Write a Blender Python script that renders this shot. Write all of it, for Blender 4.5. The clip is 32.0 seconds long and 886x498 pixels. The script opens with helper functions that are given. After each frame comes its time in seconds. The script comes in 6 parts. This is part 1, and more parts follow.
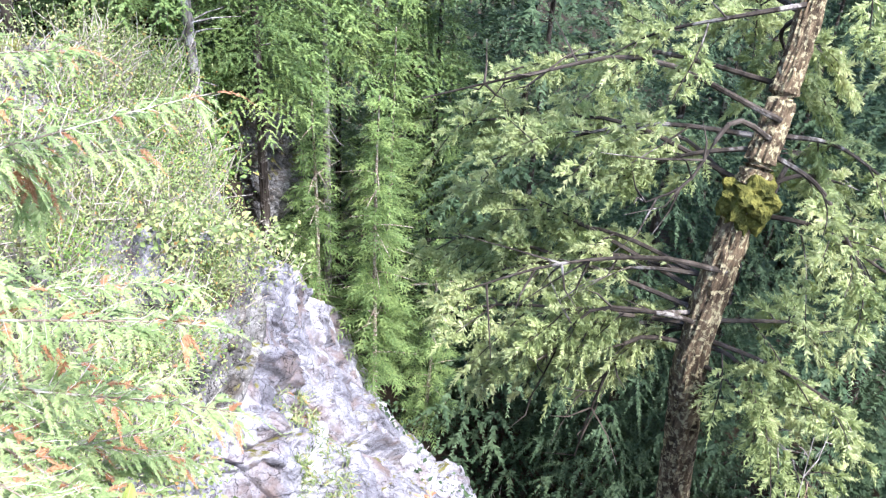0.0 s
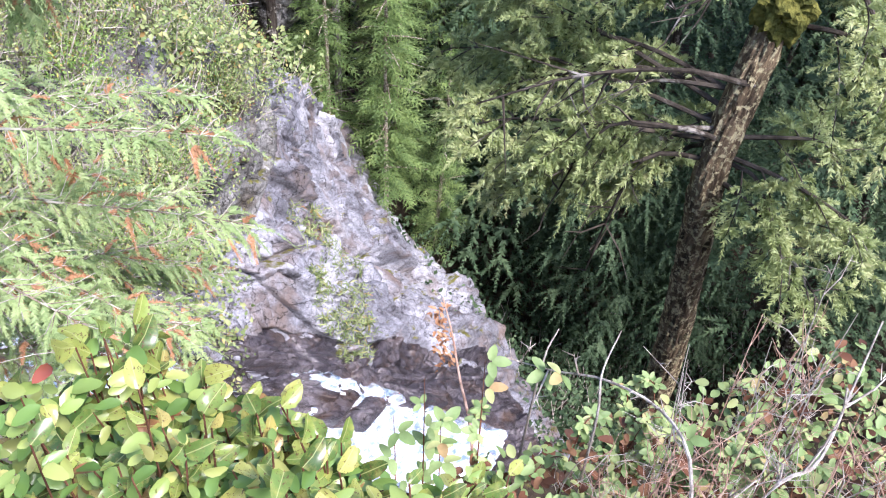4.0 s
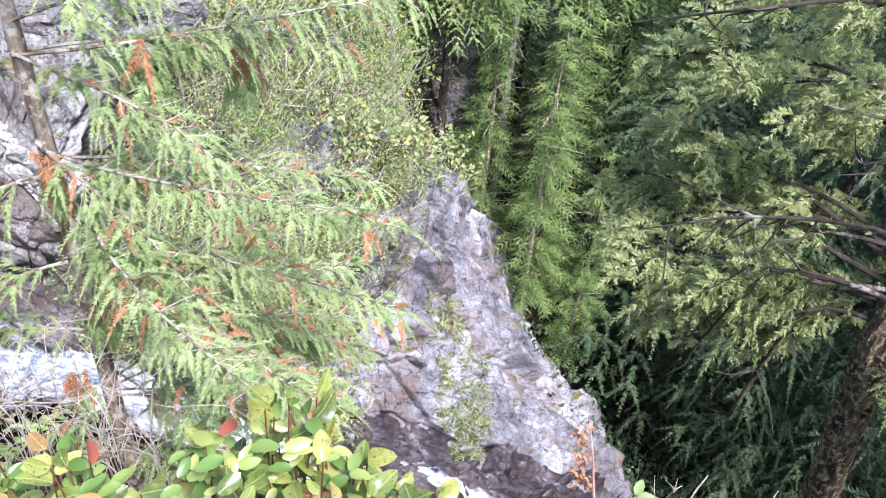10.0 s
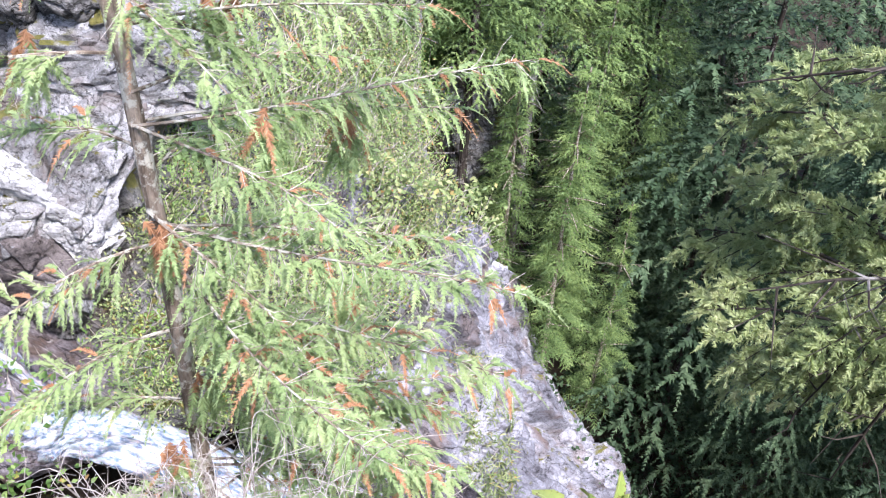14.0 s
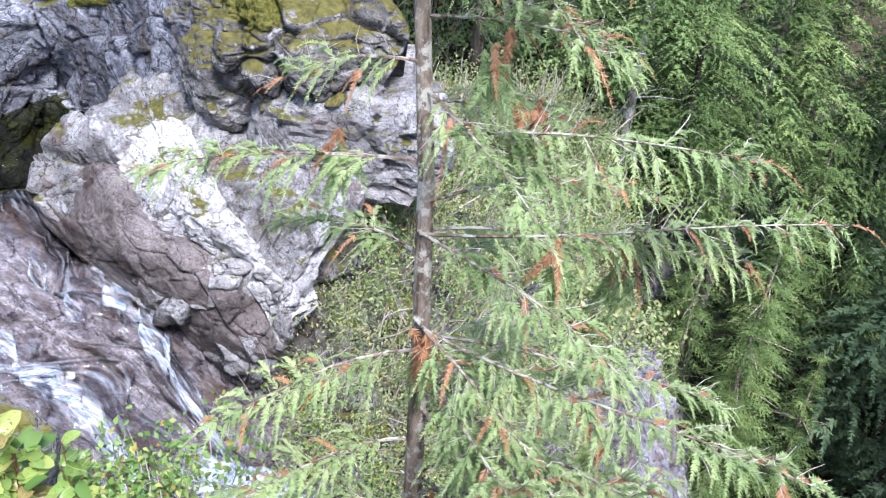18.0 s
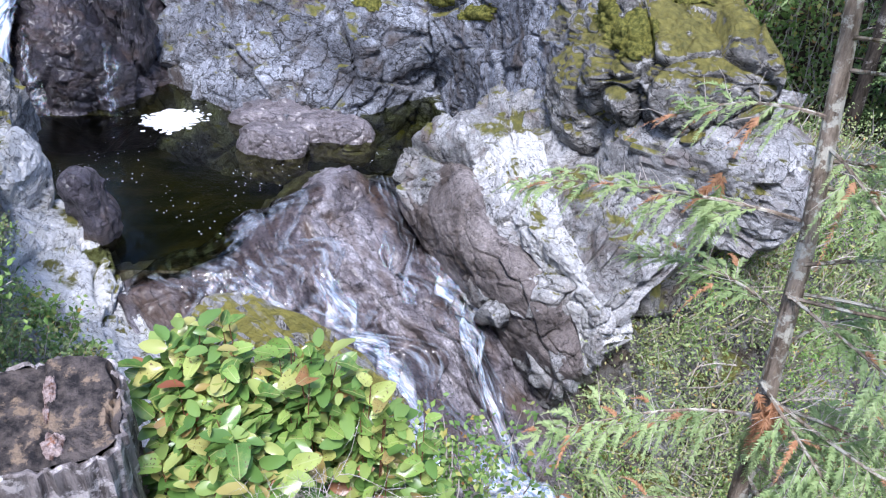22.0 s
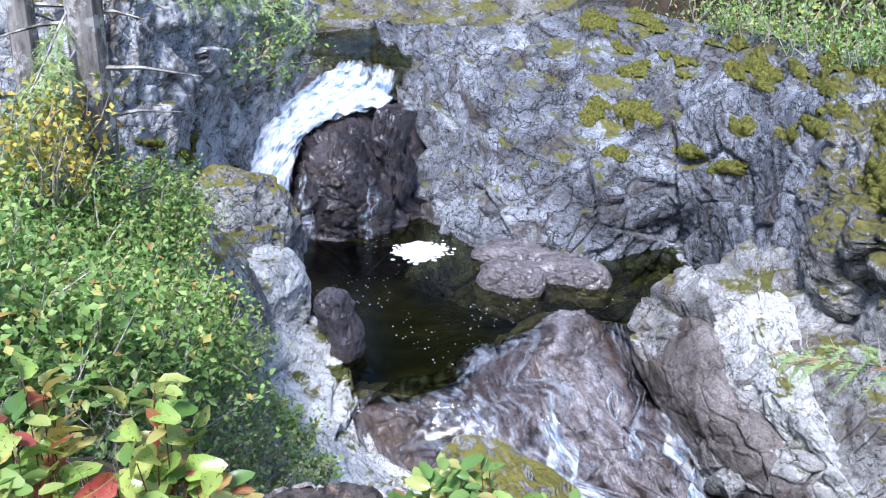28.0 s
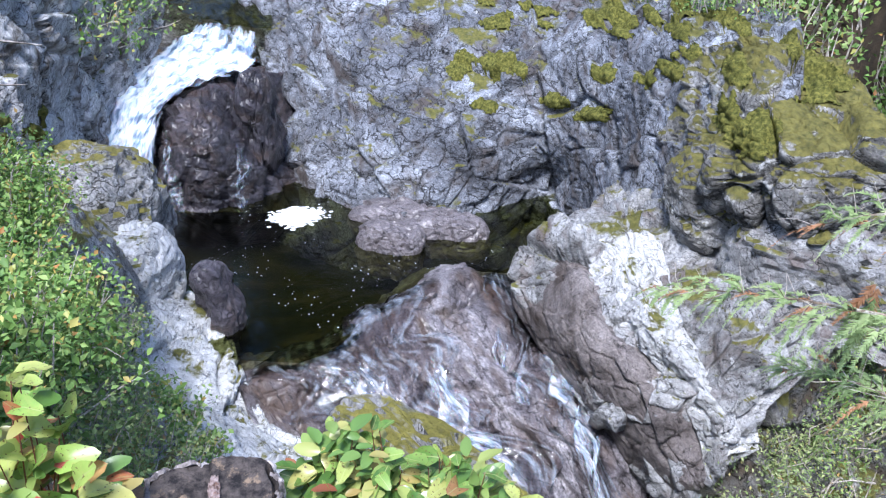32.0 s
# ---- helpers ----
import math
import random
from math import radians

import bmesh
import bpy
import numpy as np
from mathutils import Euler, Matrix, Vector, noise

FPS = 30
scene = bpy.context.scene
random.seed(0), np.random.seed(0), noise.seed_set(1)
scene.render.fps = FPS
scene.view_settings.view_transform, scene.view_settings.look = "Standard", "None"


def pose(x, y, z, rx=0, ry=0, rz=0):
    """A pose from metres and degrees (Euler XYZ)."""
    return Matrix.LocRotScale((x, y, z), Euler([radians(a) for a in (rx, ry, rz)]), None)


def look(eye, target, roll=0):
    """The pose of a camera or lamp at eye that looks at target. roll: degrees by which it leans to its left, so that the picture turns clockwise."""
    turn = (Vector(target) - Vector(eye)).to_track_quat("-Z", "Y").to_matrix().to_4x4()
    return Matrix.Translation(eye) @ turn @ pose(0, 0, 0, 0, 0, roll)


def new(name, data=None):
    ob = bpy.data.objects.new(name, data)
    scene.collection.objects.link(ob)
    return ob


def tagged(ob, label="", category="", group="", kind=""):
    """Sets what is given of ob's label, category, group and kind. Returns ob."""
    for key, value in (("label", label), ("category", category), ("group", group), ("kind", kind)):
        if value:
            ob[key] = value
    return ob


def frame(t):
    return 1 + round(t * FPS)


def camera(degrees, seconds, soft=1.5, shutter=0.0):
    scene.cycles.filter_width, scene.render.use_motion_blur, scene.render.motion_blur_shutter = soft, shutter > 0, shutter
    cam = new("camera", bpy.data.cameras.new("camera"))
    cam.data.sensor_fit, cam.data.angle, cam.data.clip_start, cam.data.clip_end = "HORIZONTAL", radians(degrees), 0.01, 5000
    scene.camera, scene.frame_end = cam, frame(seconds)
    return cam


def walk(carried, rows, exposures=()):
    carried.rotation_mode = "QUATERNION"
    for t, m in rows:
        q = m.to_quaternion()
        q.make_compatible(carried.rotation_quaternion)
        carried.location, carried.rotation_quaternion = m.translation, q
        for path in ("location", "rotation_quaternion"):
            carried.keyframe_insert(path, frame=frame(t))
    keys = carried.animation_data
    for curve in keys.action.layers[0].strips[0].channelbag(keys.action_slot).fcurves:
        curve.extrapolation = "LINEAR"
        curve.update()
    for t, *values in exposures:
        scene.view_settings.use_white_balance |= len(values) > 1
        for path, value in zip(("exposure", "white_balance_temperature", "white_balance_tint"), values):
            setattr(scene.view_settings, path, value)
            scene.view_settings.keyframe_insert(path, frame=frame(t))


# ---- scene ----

cam = camera(55.91, 32.0, soft=1.1, shutter=0.15)
PATH = [  # seconds, x, y, z, yaw, pitch, roll
    (0.0, 0.555, -0.171, 1.555, -23.08, -32.72, 3.84),
    (0.5, 0.556, -0.149, 1.538, -24.76, -35.36, 2.68),
    (1.0, 0.578, -0.125, 1.511, -26.03, -36.71, 4.07),
    (1.5, 0.579, -0.120, 1.506, -25.82, -39.32, 4.43),
    (2.0, 0.577, -0.117, 1.504, -25.02, -41.13, 3.89),
    (2.5, 0.573, -0.116, 1.502, -24.60, -42.53, 4.10),
    (3.0, 0.571, -0.116, 1.502, -23.72, -43.63, 4.09),
    (3.5, 0.567, -0.116, 1.501, -23.29, -44.51, 4.30),
    (5.5, 0.561, -0.116, 1.497, -23.24, -46.73, 4.78),
    (6.0, 0.557, -0.117, 1.498, -22.60, -46.56, 4.54),
    (6.5, 0.548, -0.118, 1.503, -21.75, -46.30, 4.41),
    (7.0, 0.532, -0.119, 1.511, -21.07, -45.86, 4.39),
    (7.5, 0.509, -0.118, 1.519, -20.83, -45.07, 4.46),
    (8.0, 0.493, -0.117, 1.526, -20.46, -43.79, 4.74),
    (8.5, 0.489, -0.122, 1.529, -17.90, -42.79, 4.63),
    (9.0, 0.486, -0.125, 1.531, -15.28, -41.48, 5.63),
    (9.5, 0.490, -0.121, 1.534, -13.34, -40.33, 5.66),
    (10.0, 0.488, -0.118, 1.534, -10.18, -39.08, 5.04),
    (10.5, 0.477, -0.119, 1.532, -10.09, -39.08, 5.99),
    (11.0, 0.422, -0.130, 1.552, -10.79, -38.55, 3.78),
    (11.5, 0.362, -0.132, 1.554, -10.81, -38.30, 2.83),
    (12.0, 0.315, -0.136, 1.555, -10.30, -36.98, 4.30),
    (12.5, 0.288, -0.135, 1.555, -8.10, -35.61, 4.92),
    (13.0, 0.252, -0.108, 1.550, -8.01, -35.47, 4.74),
    (13.5, 0.189, -0.046, 1.528, -7.73, -35.73, 3.79),
    (15.5, -0.078, 0.081, 1.535, -13.45, -34.93, 5.24),
    (16.0, -0.106, 0.117, 1.536, -9.02, -33.59, 4.71),
    (16.5, -0.139, 0.147, 1.546, -4.43, -32.30, 5.81),
    (17.0, -0.186, 0.176, 1.536, -1.44, -31.26, 6.59),
    (17.5, -0.242, 0.168, 1.542, 1.43, -30.35, 5.97),
    (18.0, -0.289, 0.182, 1.534, 4.90, -29.87, 5.81),
    (18.5, -0.318, 0.173, 1.539, 7.90, -29.83, 5.97),
    (19.0, -0.338, 0.155, 1.546, 10.67, -29.99, 5.85),
    (19.5, -0.361, 0.170, 1.525, 13.29, -30.01, 5.65),
    (20.0, -0.388, 0.165, 1.526, 16.09, -30.21, 4.97),
    (20.5, -0.393, 0.157, 1.531, 20.81, -30.28, 5.71),
    (21.0, -0.404, 0.143, 1.540, 24.10, -30.37, 5.60),
    (21.5, -0.414, 0.139, 1.545, 26.78, -30.25, 5.35),
    (22.0, -0.418, 0.128, 1.549, 29.93, -30.16, 4.69),
    (22.5, -0.424, 0.115, 1.556, 32.69, -29.81, 4.21),
    (23.0, -0.431, 0.100, 1.565, 35.37, -29.38, 3.82),
    (23.5, -0.438, 0.091, 1.570, 37.34, -29.25, 3.73),
    (24.0, -0.437, 0.080, 1.580, 38.97, -28.79, 3.36),
    (24.5, -0.439, 0.069, 1.589, 40.38, -28.07, 3.23),
    (25.0, -0.446, 0.061, 1.592, 41.62, -27.50, 3.32),
    (25.5, -0.451, 0.055, 1.596, 43.10, -26.78, 3.40),
    (27.5, -0.498, 0.041, 1.595, 47.15, -22.86, 2.81),
    (28.0, -0.481, 0.031, 1.613, 47.76, -21.59, 2.44),
    (28.5, -0.485, 0.028, 1.617, 48.07, -20.60, 2.13),
    (29.0, -0.475, 0.021, 1.624, 47.88, -20.67, 2.05),
    (29.5, -0.488, 0.024, 1.617, 47.34, -21.07, 2.19),
    (30.0, -0.487, 0.027, 1.614, 45.96, -21.53, 2.48),
    (30.5, -0.487, 0.034, 1.609, 44.00, -21.98, 2.62),
    (31.0, -0.483, 0.040, 1.612, 42.11, -22.47, 2.50),
    (31.5, -0.494, 0.047, 1.605, 40.49, -23.30, 1.90),
    (32.0, -0.496, 0.061, 1.589, 38.69, -24.04, 1.80),
]
walk(cam, [(t, pose(x, y, z, 0, 0, yaw) @ pose(0, 0, 0, 90 + pitch) @ pose(0, 0, 0, 0, 0, roll)) for t, x, y, z, yaw, pitch, roll in PATH], [(0.0, 2.0, 6100, 18), (1.0, 2.0, 6100, 18), (2.0, 1.72, 6150, 19), (3.5, 1.5, 6200, 21), (6.0, 1.36, 6250, 22), (9.0, 1.45, 6200, 21), (13.0, 1.5, 6150, 21), (17.0, 1.35, 6000, 19), (19.0, 1.18, 5900, 18), (23.0, 1.0, 5800, 17), (28.0, 1.08, 5750, 14), (32.0, 1.06, 5750, 14)])

# ---- light ----
world = bpy.data.worlds.new("sky")
scene.world = world
world.use_nodes = True
wn = world.node_tree
sky = wn.nodes.new("ShaderNodeTexSky")
sky.sky_type = "NISHITA"
sky.sun_disc = False
sky.sun_elevation = radians(56)
sky.sun_rotation = radians(152)
wn.links.new(sky.outputs["Color"], wn.nodes["Background"].inputs["Color"])
wn.nodes["Background"].inputs["Strength"].default_value = 0.15
sun = new("sun", bpy.data.lights.new("sun", "SUN"))
sun.data.energy, sun.data.angle, sun.data.color = 2.9, radians(16), (1.0, 0.97, 0.93)
# the sun stands behind the viewer, high over the gorge
sun.matrix_world = look((11, -20, 34), (0, 0, 0))


# ---- materials ----
def nodes_of(name, rough=0.7, metal=0.0, spec=0.5):
    m = bpy.data.materials.new(name)
    m.use_nodes = True
    nt = m.node_tree
    b = nt.nodes["Principled BSDF"]
    b.inputs["Roughness"].default_value = rough
    b.inputs["Metallic"].default_value = metal
    b.inputs["Specular IOR Level"].default_value = spec
    return m, nt, b


def add(nt, kind, **values):
    n = nt.nodes.new(kind)
    for key, value in values.items():
        n.inputs[key.replace("_", " ")].default_value = value
    return n


def coords(nt, stretch=(1, 1, 1), turn=(0, 0, 0)):
    c = nt.nodes.new("ShaderNodeTexCoord")
    m = nt.nodes.new("ShaderNodeMapping")
    if any(turn):
        m.vector_type = "TEXTURE"
        stretch = [1 / v for v in stretch]
    m.inputs["Scale"].default_value = stretch
    m.inputs["Rotation"].default_value = turn
    nt.links.new(c.outputs["Object"], m.inputs["Vector"])
    return m.outputs["Vector"]


def noise_tex(nt, vec, scale, detail=6, rough=0.6):
    n = add(nt, "ShaderNodeTexNoise", Scale=scale, Detail=detail, Roughness=rough)
    nt.links.new(vec, n.inputs["Vector"])
    return n.outputs["Fac"]


def ramp(nt, fac, stops):
    r = nt.nodes.new("ShaderNodeValToRGB")
    e = r.color_ramp.elements
    while len(e) < len(stops):
        e.new(0.5)
    for k, (at, c) in enumerate(stops):
        e[k].position = at
        e[k].color = (*c, 1) if len(c) == 3 else c
    nt.links.new(fac, r.inputs["Fac"])
    return r.outputs["Color"]


def mix(nt, fac, a, b, how="MIX"):
    n = nt.nodes.new("ShaderNodeMix")
    n.data_type, n.blend_type = "RGBA", how
    for sock, v in ((n.inputs["Factor"], fac), (n.inputs["A"], a), (n.inputs["B"], b)):
        if isinstance(v, bpy.types.NodeSocket):
            nt.links.new(v, sock)
        else:
            sock.default_value = v if isinstance(v, float) else (*v, 1)
    return n.outputs["Result"]


def math_node(nt, op, a, b):
    n = nt.nodes.new("ShaderNodeMath")
    n.operation, n.use_clamp = op, True
    for k, v in enumerate((a, b)):
        if isinstance(v, bpy.types.NodeSocket):
            nt.links.new(v, n.inputs[k])
        else:
            n.inputs[k].default_value = v
    return n.outputs[0]


def bump(nt, b, height, strength=0.5, distance=0.05):
    n = add(nt, "ShaderNodeBump", Strength=strength, Distance=distance)
    nt.links.new(height, n.inputs["Height"])
    nt.links.new(n.outputs["Normal"], b.inputs["Normal"])


def upness(nt):
    g = nt.nodes.new("ShaderNodeNewGeometry")
    s = nt.nodes.new("ShaderNodeSeparateXYZ")
    nt.links.new(g.outputs["Normal"], s.inputs["Vector"])
    return s.outputs["Z"]


MOSS = ((0.08, 0.083, 0.018), (0.21, 0.195, 0.048))


def rock_mat(name, dark, mid, light, crack=0.03, moss=0.0, lichen=0.3, stain=None, rough=0.75, scale=1.0, turn=(0.6, 0.35, 0.4), streak=None, speck=0.5, moss_tone=MOSS, grit=0.6, coat=0.0, relief=0.12):
    """Fissured rock: bedding streaks, two grains, cracks, pale lichen, stains, and moss that keeps to the gentler faces."""
    m, nt, b = nodes_of(name, rough, spec=0.4)
    v = coords(nt)
    bed = coords(nt, (1.0, 1.0, 3.2), turn)
    big = noise_tex(nt, bed, 0.55 * scale, 8, 0.62)
    grain = noise_tex(nt, v, 7.0 * scale, 8, 0.7)
    col = ramp(nt, big, [(0.3, dark), (0.48, mid), (0.68, light)])
    col = mix(nt, 0.5 * grit, col, ramp(nt, grain, [(0.3, (0.25, 0.25, 0.25)), (0.7, (0.95, 0.95, 0.95))]), "OVERLAY")
    col = mix(nt, 0.65 * grit, col, ramp(nt, noise_tex(nt, v, 26.0 * scale, 5, 0.7), [(0.32, (0.2, 0.2, 0.2)), (0.68, (0.95, 0.95, 0.95))]), "OVERLAY")
    col = mix(nt, speck * grit, col, ramp(nt, noise_tex(nt, v, 13.0 * scale, 12, 0.85), [(0.36, (0.12, 0.12, 0.12)), (0.5, (0.5, 0.5, 0.5)), (0.64, (0.92, 0.92, 0.92))]), "OVERLAY")
    if streak:
        lines = noise_tex(nt, coords(nt, (0.3, 1.6, 1.6), streak), 1.5, 10, 0.72)
        col = mix(nt, 1.0, col, ramp(nt, lines, [(0.36, (0.3, 0.28, 0.29)), (0.43, (0.78, 0.76, 0.77)), (0.5, (1.0, 1.0, 1.0)), (0.66, (1.18, 1.17, 1.18))]), "MULTIPLY")
    if stain:
        col = mix(nt, ramp(nt, noise_tex(nt, bed, 0.9 * scale, 5, 0.6), [(0.5, (0, 0, 0)), (0.66, (1, 1, 1))]), col, stain)
    if lichen:
        spots = ramp(nt, noise_tex(nt, v, 3.2 * scale, 9, 0.72), [(0.66 - 0.25 * lichen, (0, 0, 0)), (0.72 - 0.25 * lichen, (1, 1, 1))])
        col = mix(nt, math_node(nt, "MULTIPLY", spots, 0.75), col, (0.6, 0.6, 0.58))
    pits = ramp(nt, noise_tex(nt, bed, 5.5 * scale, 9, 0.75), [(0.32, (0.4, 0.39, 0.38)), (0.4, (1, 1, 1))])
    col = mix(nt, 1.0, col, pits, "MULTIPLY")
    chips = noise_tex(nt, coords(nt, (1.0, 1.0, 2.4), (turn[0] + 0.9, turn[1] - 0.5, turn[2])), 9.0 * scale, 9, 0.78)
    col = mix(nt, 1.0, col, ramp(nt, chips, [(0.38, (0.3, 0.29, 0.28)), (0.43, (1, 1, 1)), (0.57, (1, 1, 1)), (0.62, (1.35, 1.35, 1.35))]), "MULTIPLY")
    vor = nt.nodes.new("ShaderNodeTexVoronoi")
    vor.feature = "DISTANCE_TO_EDGE"
    vor.inputs["Scale"].default_value = 1.25 * scale
    wob = nt.nodes.new("ShaderNodeVectorMath")
    wob.operation = "ADD"
    wn_ = add(nt, "ShaderNodeTexNoise", Scale=1.6 * scale, Detail=5.0)
    nt.links.new(bed, wn_.inputs["Vector"])
    nt.links.new(bed, wob.inputs[0])
    nt.links.new(wn_.outputs["Color"], wob.inputs[1])
    nt.links.new(wob.outputs[0], vor.inputs["Vector"])
    line = ramp(nt, vor.outputs["Distance"], [(0.0, (0, 0, 0)), (crack, (1, 1, 1))])
    gate = ramp(nt, noise_tex(nt, v, 0.8 * scale, 3), [(0.34, (1, 1, 1)), (0.47, (0, 0, 0))])
    line = mix(nt, 1.0, line, gate, "LIGHTEN")
    vor2 = nt.nodes.new("ShaderNodeTexVoronoi")
    vor2.feature = "DISTANCE_TO_EDGE"
    vor2.inputs["Scale"].default_value = 3.4 * scale
    nt.links.new(wob.outputs[0], vor2.inputs["Vector"])
    gate2 = ramp(nt, noise_tex(nt, v, 1.7 * scale, 4), [(0.43, (1, 1, 1)), (0.53, (0, 0, 0))])
    line2 = mix(nt, 1.0, ramp(nt, vor2.outputs["Distance"], [(0.0, (0, 0, 0)), (crack * 1.2, (1, 1, 1))]), gate2, "LIGHTEN")
    line = mix(nt, 1.0, line, line2, "MULTIPLY")
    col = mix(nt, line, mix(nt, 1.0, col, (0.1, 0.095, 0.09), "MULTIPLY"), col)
    if moss:
        tufts = noise_tex(nt, v, 1.3, 8, 0.65)
        where = math_node(nt, "ADD", math_node(nt, "MULTIPLY", upness(nt), 0.35), tufts)
        mask = ramp(nt, where, [(1.02 - moss * 0.5, (0, 0, 0)), (1.1 - moss * 0.5, (1, 1, 1))])
        col = mix(nt, mask, col, ramp(nt, noise_tex(nt, v, 9.0, 4), [(0.3, moss_tone[0]), (0.7, moss_tone[1])]))
    nt.links.new(col, b.inputs["Base Color"])
    h = mix(nt, 0.5, ramp(nt, noise_tex(nt, bed, 2.5 * scale, 10, 0.7), [(0, (0, 0, 0)), (1, (1, 1, 1))]), line, "MULTIPLY")
    h = mix(nt, 0.3, h, ramp(nt, noise_tex(nt, v, 14.0 * scale, 8, 0.75), [(0, (0, 0, 0)), (1, (1, 1, 1))]))
    bump(nt, b, h, 1.0, relief)
    b.inputs["Coat Weight"].default_value = coat
    b.inputs["Coat Roughness"].default_value = 0.3
    return m


def leaf_mat(name, stops, rough=0.45, through_light=0.25, spec=0.35, blotch=None, rib=False, clump=0.0):
    """Foliage: each leaf or needle spray takes its own tone, thin enough for light to come through."""
    m, nt, b = nodes_of(name, rough, spec=spec)
    g = nt.nodes.new("ShaderNodeNewGeometry")
    o = nt.nodes.new("ShaderNodeObjectInfo")
    r = math_node(nt, "FRACT", math_node_free(nt, "ADD", g.outputs["Random Per Island"], o.outputs["Random"]), 0.0)
    if clump:
        wide = nt.nodes.new("ShaderNodeMapRange")
        nt.links.new(noise_tex(nt, coords(nt), clump, 4), wide.inputs["Value"])
        wide.inputs["From Min"].default_value, wide.inputs["From Max"].default_value = 0.3, 0.7
        r = mix(nt, 0.3, wide.outputs["Result"], g.outputs["Random Per Island"])
    col = ramp(nt, r, stops)
    col = mix(nt, 0.4, col, ramp(nt, noise_tex(nt, coords(nt), 2.0, 3), [(0.3, (0.35, 0.35, 0.35)), (0.7, (0.75, 0.75, 0.75))]), "OVERLAY")
    if blotch:
        shift = nt.nodes.new("ShaderNodeVectorMath")
        shift.operation = "ADD"
        c = coords(nt)
        nt.links.new(c, shift.inputs[0])
        nt.links.new(o.outputs["Location"], shift.inputs[1])
        w = shift.outputs[0]
        col = mix(nt, ramp(nt, noise_tex(nt, w, 2.6, 5, 0.7), [(0.45, (0, 0, 0)), (0.72, (0.6, 0.6, 0.6))]), col, blotch)
        col = mix(nt, ramp(nt, noise_tex(nt, w, 8.0, 3, 0.6), [(0.6, (0, 0, 0)), (0.64, (0.85, 0.85, 0.85))]), col, (0.12, 0.06, 0.03))
    if rib:
        s3 = nt.nodes.new("ShaderNodeSeparateXYZ")
        nt.links.new(coords(nt), s3.inputs["Vector"])
        off = nt.nodes.new("ShaderNodeMath")
        off.operation = "ABSOLUTE"
        nt.links.new(s3.outputs["Y"], off.inputs[0])
        col = mix(nt, ramp(nt, off.outputs[0], [(0.008, (0.6, 0.6, 0.6)), (0.02, (0, 0, 0))]), col, (0.5, 0.52, 0.22))
    nt.links.new(col, b.inputs["Base Color"])
    t = nt.nodes.new("ShaderNodeBsdfTranslucent")
    nt.links.new(col, t.inputs["Color"])
    s = nt.nodes.new("ShaderNodeMixShader")
    s.inputs["Fac"].default_value = through_light
    out = nt.nodes["Material Output"]
    nt.links.new(b.outputs[0], s.inputs[1])
    nt.links.new(t.outputs[0], s.inputs[2])
    nt.links.new(s.outputs[0], out.inputs["Surface"])
    return m


def math_node_free(nt, op, a, b):
    n = nt.nodes.new("ShaderNodeMath")
    n.operation = op
    nt.links.new(a, n.inputs[0])
    nt.links.new(b, n.inputs[1])
    return n.outputs[0]


def bark_mat(name, dark, light, lichen=None, scale=14.0, amount=0.5, crust=0.55):
    m, nt, b = nodes_of(name, 0.9, spec=0.2)
    v = coords(nt, (1, 1, 0.22))
    n = noise_tex(nt, v, scale, 8, 0.7)
    col = ramp(nt, n, [(0.4, dark), (0.58, light)])
    if lichen:
        w = ramp(nt, noise_tex(nt, coords(nt), scale * crust, 8, 0.7), [(0.62 - 0.2 * amount, (0, 0, 0)), (0.68 - 0.2 * amount, (1, 1, 1))])
        col = mix(nt, w, col, lichen)
    nt.links.new(col, b.inputs["Base Color"])
    bump(nt, b, n, 0.9, 0.02)
    return m


def foam_mat(name, clear=0.35, stretch=(1, 1, 1), scale=6.0, soft=0.13, tone=1.0):
    """Falling water: white aerated streaks over glassy water."""
    m, nt, b = nodes_of(name, 0.35, spec=0.5)
    u = nt.nodes.new("ShaderNodeUVMap")
    mp = nt.nodes.new("ShaderNodeMapping")
    mp.inputs["Scale"].default_value = stretch
    nt.links.new(u.outputs["UV"], mp.inputs["Vector"])
    n = noise_tex(nt, mp.outputs["Vector"], scale, 7, 0.65)
    nt.links.new(ramp(nt, n, [(0.38, (0.16, 0.23, 0.34)), (0.47, (0.5 * tone, 0.6 * tone, 0.74 * tone)), (0.56, (0.86 * tone, 0.89 * tone, 0.92 * tone))]), b.inputs["Base Color"])
    sx = nt.nodes.new("ShaderNodeSeparateXYZ")
    nt.links.new(u.outputs["UV"], sx.inputs["Vector"])
    rim = ramp(nt, sx.outputs["X"], [(0.0, (0.45, 0.45, 0.45)), (0.2, (1, 1, 1)), (0.8, (1, 1, 1)), (1.0, (0.45, 0.45, 0.45))])
    body = math_node(nt, "MULTIPLY", rim, noise_tex(nt, mp.outputs["Vector"], scale * 0.6, 5, 0.6))
    brink = nt.nodes.new("ShaderNodeMath")
    brink.operation = "DIVIDE"
    brink.inputs[1].default_value = 3.0
    nt.links.new(sx.outputs["Y"], brink.inputs[0])
    body = math_node(nt, "MULTIPLY", body, ramp(nt, brink.outputs[0], [(0.0, (0.3, 0.3, 0.3)), (0.24, (1, 1, 1))]))
    a = ramp(nt, body, [(clear, (0, 0, 0)), (clear + soft, (1, 1, 1))])
    nt.links.new(a, b.inputs["Alpha"])
    b.inputs["Subsurface Weight"].default_value = 0.15
    bump(nt, b, n, 0.6, 0.08)
    return m


